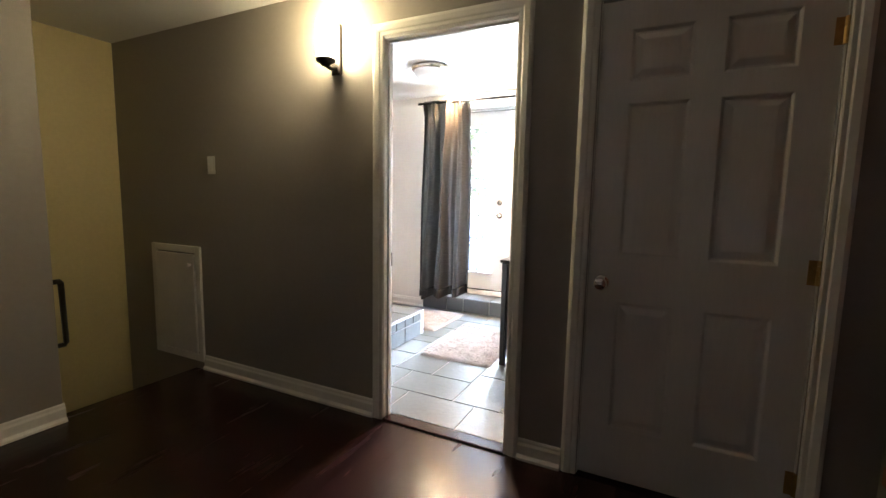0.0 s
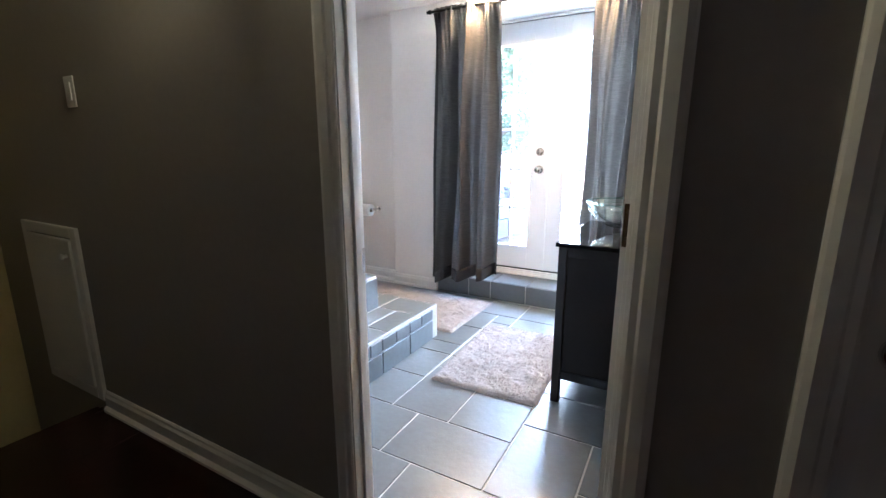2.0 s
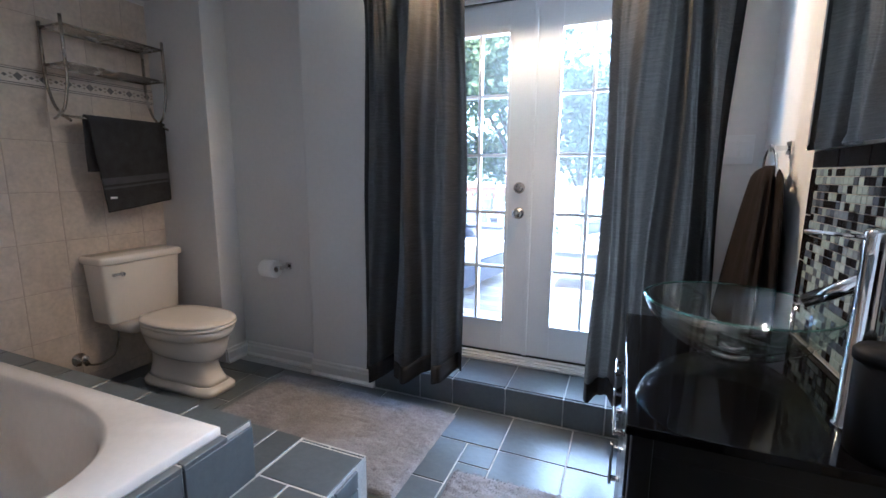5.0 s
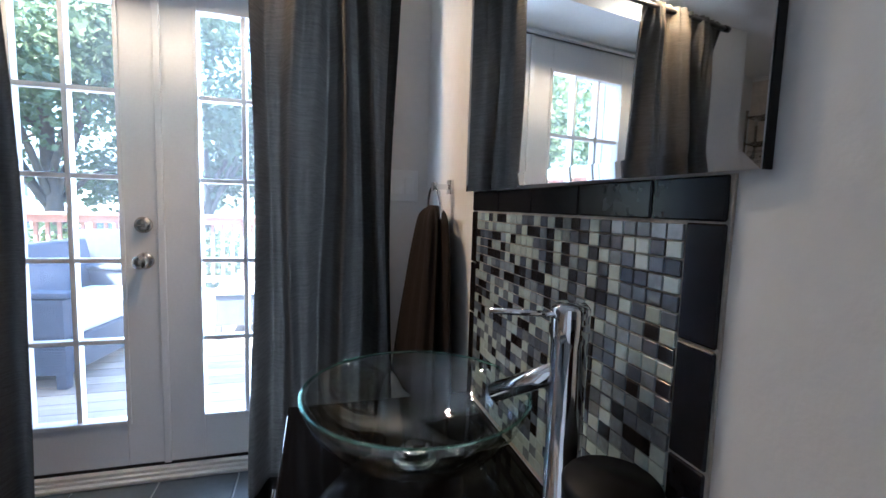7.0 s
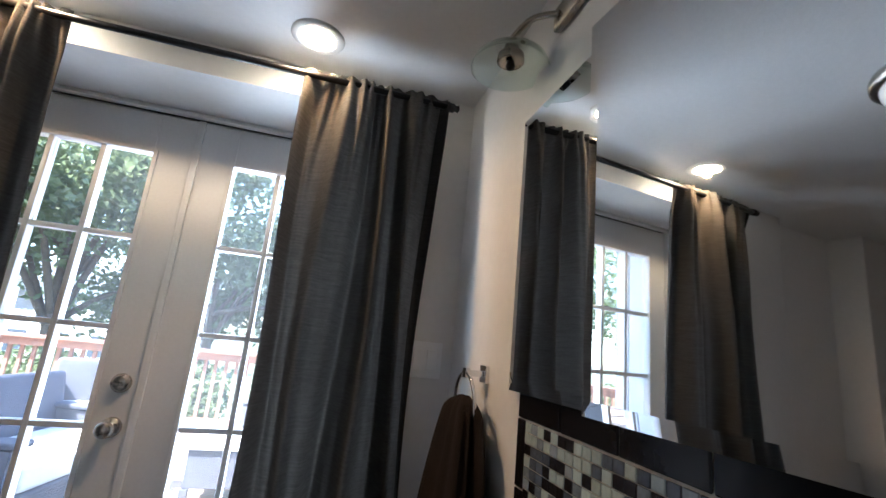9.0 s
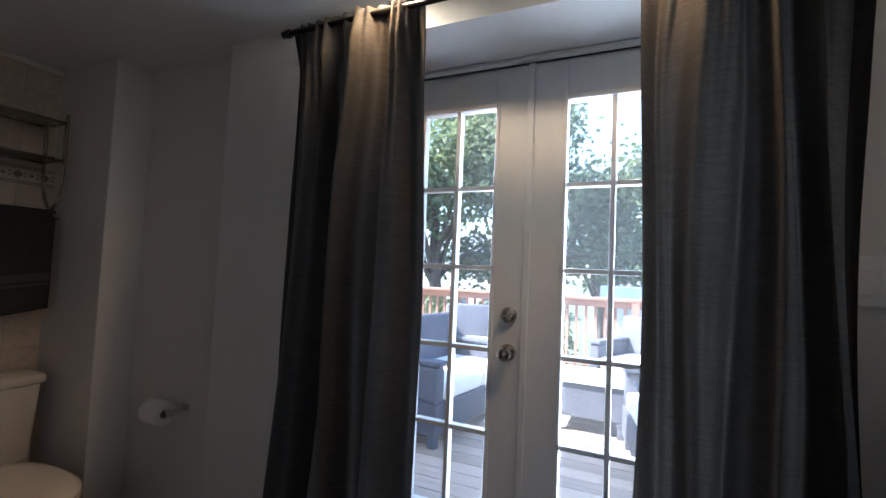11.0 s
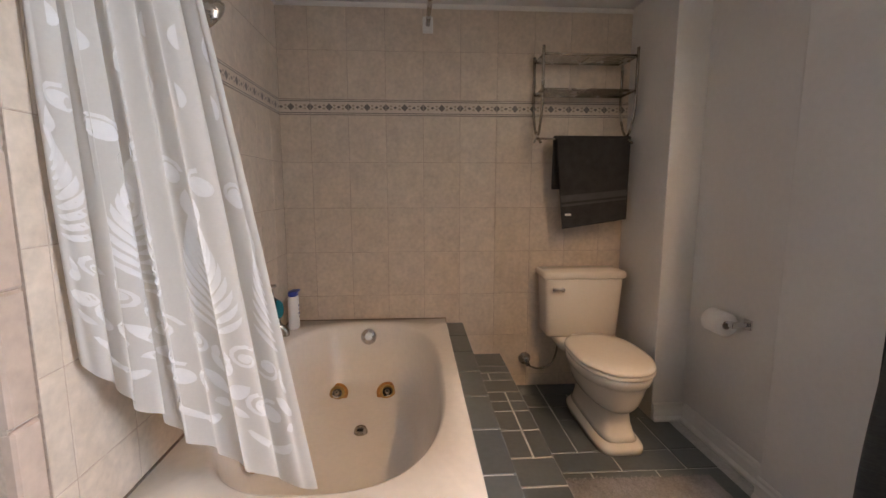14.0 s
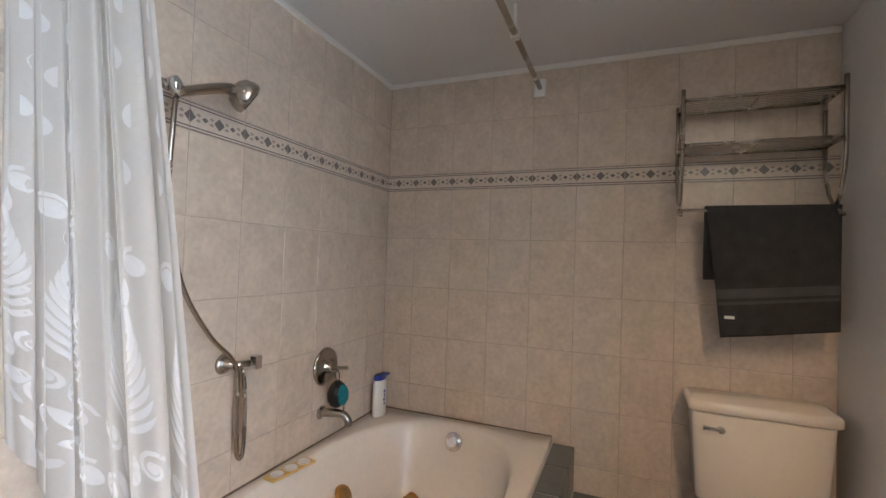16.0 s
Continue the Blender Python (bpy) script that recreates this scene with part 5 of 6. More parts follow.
po = empty("bath_pouf", (-3.285, ws + 0.075, 0.685), label="teal and black mesh sponge hanging from the lever", category="sponge")
bm = bmesh.new()
bmesh.ops.create_uvsphere(bm, u_segments=32, v_segments=20, radius=0.06)
for v in bm.verts:
    v.co *= 1 + 0.07 * math.sin(14 * math.atan2(v.co.y, v.co.x)) * math.sin(9 * v.co.z / 0.05)
    v.co.y *= 0.62
    v.co.x *= 0.8
from_bm("mesh_edge", bm, M["black"], True, po)
lathe("pad", [(0, 0.034), (0.02, 0.033), (0.034, 0.028), (0.040, 0.02), (0.036, 0.012), (0, 0.012)], M["teal"], (-0.004, 0.012, 0), aim((0.25, 0.95, 0.1)), 28, po, (0.85, 1.15, 1.0))
tube("cord", [(0.0, 0.0, 0.05), (0.012, -0.005, 0.09), (-0.006, -0.006, 0.105), (-0.014, 0.0, 0.08), (0.0, 0.0, 0.05)], 0.0025, M["black"], po, 6)
bt = empty("shampoo_bottle", (-3.69, 2.135, TZ), label="white bottle with blue flip cap on the tub rim", category="bottle")
loft_r = [[(0.05 * f * math.cos(2 * math.pi * k / 32), 0.03 * f * math.sin(2 * math.pi * k / 32), z) for k in range(32)] for f, z in ((0.9, 0.0), (1.0, 0.006), (1.0, 0.12), (0.98, 0.175), (0.9, 0.19), (0.85, 0.192))]
loft("body", loft_r, M["plastic"], bt)
loft("cap", [[(0.045 * f * math.cos(2 * math.pi * k / 32) , 0.027 * f * math.sin(2 * math.pi * k / 32), z) for k in range(32)] for f, z in ((1.0, 0.193), (1.02, 0.2), (1.0, 0.216), (0.8, 0.219))], M["blue"], bt)
boxes("flip_lid", [((-0.055, -0.015, 0.21), (0.03, 0.03, 0.219))], M["blue"], 0.003, bt)
for k in range(4):
    boxes("print_bar", [((-0.006, 0.0302, 0.06 + 0.022 * k), (0.006 + 0.004 * (k % 2), 0.0312, 0.074 + 0.022 * k))], M["ink"], 0, bt)
so = empty("soap_tray", (-2.995, 2.145, TZ), label="yellow wooden tray with three round cups on the tub rim", category="soap dish")
boxes("tray", [((-0.105, -0.03, 0.0005), (0.105, 0.03, 0.010))], M["soap"], 0.003, so)
for k in (-1, 0, 1):
    lathe("cup", [(0.022, 0.010), (0.027, 0.0105), (0.028, 0.014), (0.025, 0.015), (0.020, 0.0115), (0.0, 0.011)], M["plastic"], (0.066 * k, 0, 0), "z", 28, so)
    lathe("cup_ring", [(0.0255, 0.0152), (0.0265, 0.0158), (0.0275, 0.0152)], M["rust"], (0.066 * k, 0, 0), "z", 28, so)
so.rotation_euler = (0, 0, radians(-9))

# ---------------------------------------------------------------- shower rod and curtain
srod = empty("shower_rod", (0, 0, 0), label="l-shaped chrome shower rod with white wall flange", category="shower rod")
tube("bar", [(XT + 0.02, 2.93, 2.20), (-2.39, 2.93, 2.20), (-2.25, 2.90, 2.20), (-2.18, 2.82, 2.20), (-2.16, 2.70, 2.20), (-2.16, YS + 0.012, 2.20)], 0.0125, M["nickel"], srod, 12)
boxes("flange", [((XT + 0.011, 2.90, 2.155), (XT + 0.03, 2.96, 2.245))], M["plastic"], 0.008, srod)
boxes("flange", [((-2.19, YS + 0.011, 2.16), (-2.13, YS + 0.026, 2.24))], M["plastic"], 0.008, srod)
tube("ceiling_stay", [(-3.25, 2.93, 2.21), (-3.25, 2.93, H_BATH)], 0.006, M["plastic"], srod, 8)
boxes("stay_clip", [((-3.265, 2.913, 2.18), (-3.235, 2.947, 2.218))], M["plastic"], 0.004, srod)


def shower_sheet(u, v):
    """Gathered at the wall end of the rod; the foot is drawn into the tub, its wall side lifted over the rim."""
    foot = 0.44 + 0.45 * (1 - u) ** 1.4
    z = 2.185 * v + foot * (1 - v)
    drop = (2.185 - z) / 1.75
    y0, y1 = 2.088, 2.268 + 0.30 * drop ** 0.92
    y = y0 + (y1 - y0) * u
    x = -2.078 - 0.177 * u - (0.085 - 0.045 * u) * drop
    a = 2 * math.pi * (4.6 * u + 0.25 * math.sin(4.2 * u)) + 0.5 * drop
    x += (0.013 - 0.003 * drop) * math.sin(a) + 0.004 * math.sin(2.3 * a + 2 * v)
    y += 0.012 * math.sin(2 * a + 0.6) * min(1.0, 6 * u) * min(1.0, 6 * (1 - u))
    x += 0.014 * noise.noise((u * 4, v * 1.6, 3.0))
    return Vector((x, max(y, 2.082), z))


scur = empty("shower_curtain", (0, 0, 0), label="sheer white shower curtain with satin leaf motifs, pulled aside", category="shower curtain")
sheet("fabric", shower_sheet, 150, 90, M["shower"], 0.0, scur)
for k in range(9):
    p = shower_sheet((k + 0.5) / 9, 1.0)
    tube("ring", [(-2.16 + 0.024 * math.sin(a), p.y, 2.197 + 0.024 * math.cos(a)) for a in [2 * math.pi * i / 10 for i in range(10)]], 0.0022, M["chrome"], scur, 6, True)

WIDE, TALL = 0.80, 1.8
bm = bmesh.new()


def on_cloth(s, h, off=0.0022):
    u, v = s / WIDE, h / TALL
    if not (0.002 < u < 0.998 and 0.002 < v < 0.998):
        return None
    p = shower_sheet(u, v)
    du = shower_sheet(min(u + 0.004, 1), v) - shower_sheet(max(u - 0.004, 0), v)
    dv = shower_sheet(u, min(v + 0.004, 1)) - shower_sheet(u, max(v - 0.004, 0))
    nrm = du.cross(dv).normalized()
    if nrm.x < 0:
        nrm = -nrm
    return p + nrm * off


def petal(s, h, ang, ln, wd, curl=0.0):
    """A pointed leaf on the cloth."""
    cl, cr = [], []
    for i in range(7):
        t = i / 6
        a = ang + curl * t
        cx, cy = s + ln * t * math.cos(a), h + ln * t * math.sin(a)
        w = wd * math.sin(math.pi * (0.08 + 0.92 * t)) ** 0.8
        cl.append(on_cloth(cx - w * math.sin(a), cy + w * math.cos(a)))
        cr.append(on_cloth(cx + w * math.sin(a), cy - w * math.cos(a)))
    if any(p is None for p in cl + cr):
        return
    va, vb = [bm.verts.new(p) for p in cl], [bm.verts.new(p) for p in cr]
    for i in range(6):
        bm.faces.new((va[i], va[i + 1], vb[i + 1], vb[i]))


def scroll(s, h, r, turn):
    """A spiral band."""
    prev = None
    for i in range(15):
        t = i / 14
        a = turn + 2.4 * math.pi * t
        rr = r * (1 - 0.72 * t)
        p, q = on_cloth(s + rr * math.cos(a), h + rr * math.sin(a)), on_cloth(s + (rr - 0.012 * (1 - 0.4 * t)) * math.cos(a), h + (rr - 0.012 * (1 - 0.4 * t)) * math.sin(a))
        if p is None or q is None:
            prev = None
            continue
        cur = (bm.verts.new(p), bm.verts.new(q))
        if prev:
            bm.faces.new((prev[0], cur[0], cur[1], prev[1]))
        prev = cur


def plume(s0, top, side):
    """One motif from the top down: curled head, leaf pair, feathered plume, large scroll, flower, lower scroll."""
    disc(s0 - 0.004 * side, top - 0.035, 0.026)
    scroll(s0, top - 0.03, 0.043, 1.6 if side > 0 else 0.2)
    petal(s0 - 0.05 * side, top - 0.14, 0.9 if side > 0 else 2.24, 0.075, 0.019, 0.5 * side)
    petal(s0 - 0.045 * side, top - 0.19, 1.3 if side > 0 else 1.84, 0.06, 0.013, 0.5 * side)
    for i in range(9):
        a = 0.95 - 0.105 * i
        petal(s0 - 0.055 * side, top - 0.23 - 0.026 * i, a if side > 0 else math.pi - a, 0.128 - 0.003 * i, 0.0088, 0.55 * side)
    scroll(s0 + 0.015 * side, top - 0.50, 0.046, 0.4 if side > 0 else 2.7)
    disc(s0 + 0.012 * side, top - 0.50, 0.014)
    for dx, dy, an, ln, wd in ((-0.05, -0.56, 0.6, 0.05, 0.014), (-0.055, -0.62, 0.2, 0.075, 0.022), (-0.04, -0.655, -0.9, 0.045, 0.013), (-0.03, -0.53, 1.5, 0.04, 0.012)):
        petal(s0 + dx * side, top + dy, an if side > 0 else math.pi - an, ln, wd, 0.3 * side)
    disc(s0 + 0.035 * side, top - 0.64, 0.022)
    scroll(s0 + 0.03 * side, top - 0.64, 0.044, 1.2)
    petal(s0 - 0.01 * side, top - 0.72, -1.0 if side > 0 else math.pi + 1.0, 0.11, 0.013, 0.6 * side)


def disc(s, h, r):
    pts = [on_cloth(s + r * math.cos(2 * math.pi * i / 14), h + r * math.sin(2 * math.pi * i / 14)) for i in range(14)]
    mid = on_cloth(s, h)
    if mid is None or any(p is None for p in pts):
        return
    c, ring_v = bm.verts.new(mid), [bm.verts.new(p) for p in pts]
    for i in range(14):
        bm.faces.new((c, ring_v[i], ring_v[(i + 1) % 14]))


for k in range(6):
    plume(0.075 + 0.128 * k, 0.86, 1 if k % 2 == 0 else -1)
    sx = 0.07 + 0.128 * k
    for i, h in enumerate((1.02, 1.16, 1.30, 1.44, 1.58)):
        petal(sx + 0.02 * (i % 2), h, 1.1 + 0.9 * (i % 2), 0.06, 0.009, 0.5 - (i % 2))
    scroll(sx + 0.03, 1.70, 0.035, 0.8)
from_bm("leaf_motif", bm, M["motif"], True, scur, kind="stuff")


# ---------------------------------------------------------------- bath mats
def shaggy(name, x0, x1, y0, y1, turn, label):
    r = empty(name, ((x0 + x1) / 2, (y0 + y1) / 2, 0.0), label=label, category="bath mat", group="bath mats")
    w, d = x1 - x0, y1 - y0
    def f(u, v):
        x, y = (u - 0.5) * w, (v - 0.5) * d
        e = min(u * w, (1 - u) * w, v * d, (1 - v) * d)
        rim = min(1.0, e / 0.02) ** 0.5
        wob = 0.006 * noise.noise((u * 9, v * 9, 3)) * 1.0
        z = 0.003 + rim * (0.019 + 0.006 * noise.noise((x * 40, y * 40, 1)) + 0.006 * noise.noise((x * 11, y * 11, 5)))
        return Vector((x + (wob if e < 0.03 else 0), y + (wob if e < 0.03 else 0), z))
    sheet("pile", f, 90, 110, M["rug"], 0.0, r)
    bm = bmesh.new()
    rnd = random.Random(7)
    for _ in range(9000):
        x, y = rnd.uniform(-w / 2 + 0.01, w / 2 - 0.01), rnd.uniform(-d / 2 + 0.01, d / 2 - 0.01)
        a, ln = rnd.uniform(0, 6.28), rnd.uniform(0.006, 0.013)
        z = 0.020
        dx, dy = math.cos(a), math.sin(a)
        vs = [bm.verts.new(p) for p in ((x - dy * 0.0022, y + dx * 0.0022, z), (x + dy * 0.0022, y - dx * 0.0022, z), (x + dx * ln, y + dy * ln, z + rnd.uniform(0.003, 0.009)))]
        bm.faces.new(vs)
    from_bm("tufts", bm, M["rug"], False, r, kind="stuff")
    r.rotation_euler = (0, 0, radians(turn))
    return r


shaggy("bath_mat", -1.53, -0.955, 2.86, 3.72, 2, "light taupe shaggy bath mat beside the vanity")
shaggy("bath_mat", -2.87, -1.70, 3.46, 4.14, -1, "light taupe shaggy bath mat before the toilet")


# ---------------------------------------------------------------- deck and garden
GZ = -2.2
boxes("ground", [((-400, 4.9, GZ - 1.0), (400, 900, GZ)), ((-400, -400, GZ - 1.0), (400, 4.9, GZ - 0.02))], M["grass"], kind=S, label="lawn reaching the horizon", category="ground")
boxes("house_facade", [((-8, 4.905, -2.4), (RX0, 5.0, 3.2)), ((RX1, 4.905, -2.4), (6, 5.0, 3.2)), ((RX0, 4.905, RZ1), (RX1, 5.0, 3.2)), ((RX0, 4.905, -2.4), (RX1, 5.0, 0.08))], M["siding"], kind=S, label="pale siding outside the french doors", category="wall")
boxes("house_roof", [((-8, -4, 3.2), (6, 5.35, 3.35))], M["roofing"], kind=S, label="flat grey house roof", category="roof")
boxes("house_sides", [((-8, -4, -2.6), (-7.9, 4.9, 3.2)), ((5.9, -4, -2.6), (6, 4.9, 3.2)), ((-8, -4.1, -2.6), (6, -4, 3.2)), ((-7.9, -4, -2.8), (5.9, 4.9, -2.72))], M["siding"], kind=S, label="outer walls of the house", category="wall")
deck = empty("deck_floor", (0, 0, 0), label="weathered wooden deck boards", category="deck", kind=S)
DZ = 0.08
rnd = random.Random(3)
for k in range(30):
    y = 5.03 + 0.145 * k
    boxes("board", [((-5.2, y, DZ - 0.03), (2.6, y + 0.138, DZ - rnd.uniform(0, 0.002)))], M["deck"], 0.004, deck)
boxes("joists", [((-5.2, 5.0, DZ - 0.25), (2.6, 9.35, DZ - 0.031))], M["cedar"], 0, deck)


def railing(a, b, name="deck_railing"):
    a, b = Vector((*a, DZ)), Vector((*b, DZ))
    d = (b - a)
    L = d.length
    d.normalize()
    ang = math.atan2(d.y, d.x)
    r = empty(name, a, label="cedar deck railing with square balusters", category="railing", group="deck railing")
    r.rotation_euler = (0, 0, ang)
    boxes("top_rail", [((-0.05, -0.07, 0.98), (L + 0.05, 0.07, 1.02))], M["cedar"], 0.005, r)
    boxes("rail", [((0, -0.02, 0.89), (L, 0.02, 0.978)), ((0, -0.02, 0.10), (L, 0.02, 0.18))], M["cedar"], 0.003, r)
    n = int(L / 0.125)
    boxes("baluster", [((L * i / n - 0.019, 0.021, 0.06), (L * i / n + 0.019, 0.058, 0.965)) for i in range(1, n)], M["cedar"], 0.0, r)
    m = max(1, round(L / 1.7))
    for i in range(m + 1):
        x = L * i / m
        boxes("post", [((x - 0.045, -0.045 - 0.021, 0.001), (x + 0.045, 0.020, 0.977))], M["cedar"], 0.003, r)


railing((-4.6, 9.25), (2.4, 9.25))
railing((-5.0, 5.2), (-5.0, 9.2))
railing((2.5, 9.2), (2.5, 5.2))


def wicker_seat(at, turn, w=0.72, d=0.74, label="grey wicker armchair with white seat cushion", back=True, group="deck armchairs"):
    c = empty("armchair" if w < 1 else "outdoor_sofa", (*at, DZ), label=label, category="chair" if w < 1 else "sofa", group=group if w < 1 else "")
    boxes("base", [((-w / 2, -d / 2, 0.09), (w / 2, d / 2, 0.32))], M["wicker"], 0.02, c)
    for sx in (-1, 1):
        for sy in (-1, 1):
            boxes("foot", [((sx * (w / 2 - 0.04) - 0.03, sy * (d / 2 - 0.04) - 0.03, 0.0), (sx * (w / 2 - 0.04) + 0.03, sy * (d / 2 - 0.04) + 0.03, 0.091))], M["wicker"], 0.004, c)
        boxes("arm", [((sx * w / 2 - 0.055 * (1 + sx), -d / 2, 0.32), (sx * w / 2 + 0.055 * (1 - sx), d / 2 - 0.1, 0.58), 0.03), ((sx * w / 2 - 0.065 - 0.065 * sx, -d / 2 - 0.02, 0.581), (sx * w / 2 + 0.065 - 0.065 * sx, d / 2 - 0.05, 0.62), 0.015)], M["wicker"], 0.02, c)
    if back:
        rot = Matrix.Rotation(radians(-10), 4, "X")
        bm = bmesh.new()
        add_box(bm, (-w / 2 + 0.02, d / 2 - 0.12, 0.30), (w / 2 - 0.02, d / 2 - 0.03, 0.86), 0.04, 0, rot)
        from_bm("backrest", bm, M["wicker"], True, c)
    n = 1 if w < 1 else 2
    for i in range(n):
        cw = (w - 0.24) / n
        x0 = -w / 2 + 0.12 + cw * i
        boxes("seat_cushion", [((x0 + 0.005, -d / 2 + 0.0, 0.322), (x0 + cw - 0.005, d / 2 - 0.14, 0.45))], M["cushion"], 0.035, c, True)
    # woven relief: thin horizontal strands on the front and sides
    bm = bmesh.new()
    for k in range(12):
        z = 0.10 + 0.018 * k
        add_box(bm, (-w / 2 - 0.004, -d / 2 - 0.004, z), (w / 2 + 0.004, d / 2 + 0.004, z + 0.010))
    from_bm("weave", bm, M["wicker"], False, c, kind="stuff")
    c.rotation_euler = (0, 0, radians(turn))
    return c


wicker_seat((-2.62, 6.55), 80, 1.35, 0.78, "grey wicker outdoor sofa with white cushions")
wicker_seat((-3.0, 8.2), 20)
wicker_seat((-1.05, 8.1), -25)
wicker_seat((-0.72, 6.35), -80)
tb2 = empty("coffee_table", (-1.42, 7.05, DZ), label="square grey wicker coffee table with white top", category="table")
boxes("top", [((-0.3, -0.3, 0.40), (0.3, 0.3, 0.43))], M["cushion"], 0.006, tb2)
boxes("body", [((-0.28, -0.28, 0.12), (0.28, 0.28, 0.399))], M["wicker"], 0.012, tb2)
for sx in (-1, 1):
    for sy in (-1, 1):
        boxes("leg", [((sx * 0.26 - 0.03, sy * 0.26 - 0.03, 0), (sx * 0.26 + 0.03, sy * 0.26 + 0.03, 0.121))], M["wicker"], 0.004, tb2)


def tree(at, height, spread, seed, leaves=5200):
    rnd = random.Random(seed)
    t = empty("tree", at, label="broad leafy green tree behind the deck", category="tree", group="garden trees")
    top = Vector((rnd.uniform(-0.4, 0.4), rnd.uniform(-0.4, 0.4), height * 0.55))
    tube("trunk", [(0, 0, -0.1), (0.1, 0.05, height * 0.2), top * 0.75, top], lambda s: 0.26 * (1 - 0.6 * s), M["bark"], t, 10)
    tips = []
    for k in range(13):
        a = 2 * math.pi * k / 13 + rnd.uniform(-0.3, 0.3)
        s = rnd.uniform(0.45, 1.0)
        base = top * rnd.uniform(0.55, 1.0)
        tip = Vector((math.cos(a) * spread * s, math.sin(a) * spread * s, height * rnd.uniform(0.42, 0.97)))
        mid = (base + tip) / 2 + Vector((0, 0, rnd.uniform(0.1, 0.7)))
        tube("limb", [base, mid, tip], lambda q: 0.085 * (1 - 0.8 * q), M["bark"], t, 6)
        tips += [tip, mid * 0.4 + tip * 0.6, tip + Vector((rnd.uniform(-1, 1), rnd.uniform(-1, 1), rnd.uniform(-0.6, 0.8)))]
    me = bpy.data.meshes.new("foliage")
    vs, fs = [], []
    for i in range(leaves):
        c = rnd.choice(tips)
        r = spread * 0.34
        p = c + Vector((rnd.gauss(0, r * 0.5), rnd.gauss(0, r * 0.5), rnd.gauss(0, r * 0.42)))
        q = Euler((rnd.uniform(-1.2, 1.2), rnd.uniform(-1.2, 1.2), rnd.uniform(0, 6.28))).to_matrix()
        ln, wd = rnd.uniform(0.12, 0.24), rnd.uniform(0.05, 0.10)
        b = len(vs)
        vs += [p + q @ Vector(o) for o in ((0, 0, 0), (wd, ln * 0.45, 0.02), (0, ln, -0.01), (-wd, ln * 0.45, 0.02))]
        fs.append((b, b + 1, b + 2, b + 3))
    me.from_pydata([tuple(v) for v in vs], [], fs)
    me.materials.append(M["leaf"])
    finish(new("foliage", me), t, kind="stuff")
    return t


tree((-6.3, 14.0, GZ), 9.6, 3.0, 11, 15000)
tree((-3.7, 15.5, GZ), 9.0, 2.6, 12, 13000)
tree((-9.8, 16.5, GZ), 10.4, 3.4, 13, 6000)
tree((-2.3, 19.0, GZ), 8.6, 2.1, 14, 7000)
tree((4.6, 16.5, GZ), 7.0, 1.9, 15, 6000)
tree((7.5, 16.5, GZ), 9.0, 2.8, 16, 5000)
tree((-15.0, 15.0, GZ), 9.5, 3.3, 17, 4000)


hedge = empty("hedge", (0, 11.0, GZ), label="loose green hedge behind the deck railing", category="hedge")
rnd = random.Random(41)
hv, hf = [], []
for i in range(12000):
    hx = rnd.uniform(-10.5, -2.2)
    top = 3.0 + 0.5 * noise.noise((hx * 0.6, 0, 3)) + 0.25 * noise.noise((hx * 2.2, 0, 5))
    p = Vector((hx, rnd.gauss(0, 0.45), top * rnd.random() ** 0.5))
    q = Euler((rnd.uniform(-1.2, 1.2), rnd.uniform(-1.2, 1.2), rnd.uniform(0, 6.28))).to_matrix()
    ln, wd = rnd.uniform(0.08, 0.16), rnd.uniform(0.03, 0.06)
    b = len(hv)
    hv += [tuple(p + q @ Vector(o)) for o in ((0, 0, 0), (wd, ln * 0.45, 0.02), (0, ln, -0.01), (-wd, ln * 0.45, 0.02))]
    hf.append((b, b + 1, b + 2, b + 3))
hm = bpy.data.meshes.new("foliage")
hm.from_pydata(hv, [], hf)
hm.materials.append(M["leaf"])
finish(new("foliage", hm), hedge, kind="stuff")
for k in range(9):
    tube("stem", [(-10.2 + 0.95 * k, 0, -0.05), (-10.1 + 0.95 * k, 0.1, 1.2), (-10.3 + 0.95 * k, 0, 2.4)], lambda s: 0.04 * (1 - 0.7 * s), M["bark"], hedge, 6)


def house(x, y, w, d, h, label):
    hs = empty("neighbour_house", (x, y, GZ), label=label, category="house", group="neighbouring houses")
    boxes("wall", [((0, 0, 0), (w, d, h))], M["siding"], 0, hs)
    bm = bmesh.new()
    o = 0.35
    pts = [(-o, -o, h), (w + o, -o, h), (w + o, d + o, h), (-o, d + o, h), (-o, d / 2, h + 1.7), (w + o, d / 2, h + 1.7)]
    v = [bm.verts.new(p) for p in pts]
    for f in ((0, 1, 5, 4), (3, 2, 5, 4), (0, 4, 3), (1, 5, 2), (0, 1, 2, 3)):
        bm.faces.new([v[i] for i in f])
    from_bm("roof", bm, M["roofing"], False, hs)
    for k in range(int(w / 2.2)):
        for z in (0.9, 3.4):
            if z + 1.3 < h:
                win = empty("window", (1.0 + 2.2 * k, -0.03, z))
                win.parent = hs
                boxes("frame", [((-0.08, 0, -0.08), (1.08, 0.028, 1.38))], M["trim"], 0.004, win)
                boxes("pane", [((0, -0.008, 0), (1.0, -0.001, 1.3))], M["win"], 0, win)


house(-3.5, 33, 9, 7, 5.2, "pale two-storey house with grey roof beyond the garden")
house(7.5, 30, 9, 7, 5.0, "pale house with grey roof beyond the garden")
house(-20, 36, 9, 7, 5.2, "pale house among trees beyond the garden")
sh2 = empty("garden_shed", (-1.6, 12.6, GZ), label="low shed with blue-grey roof below the deck", category="shed")
boxes("wall", [((0, 0, 0), (4.4, 3.0, 3.05))], M["siding"], 0, sh2)
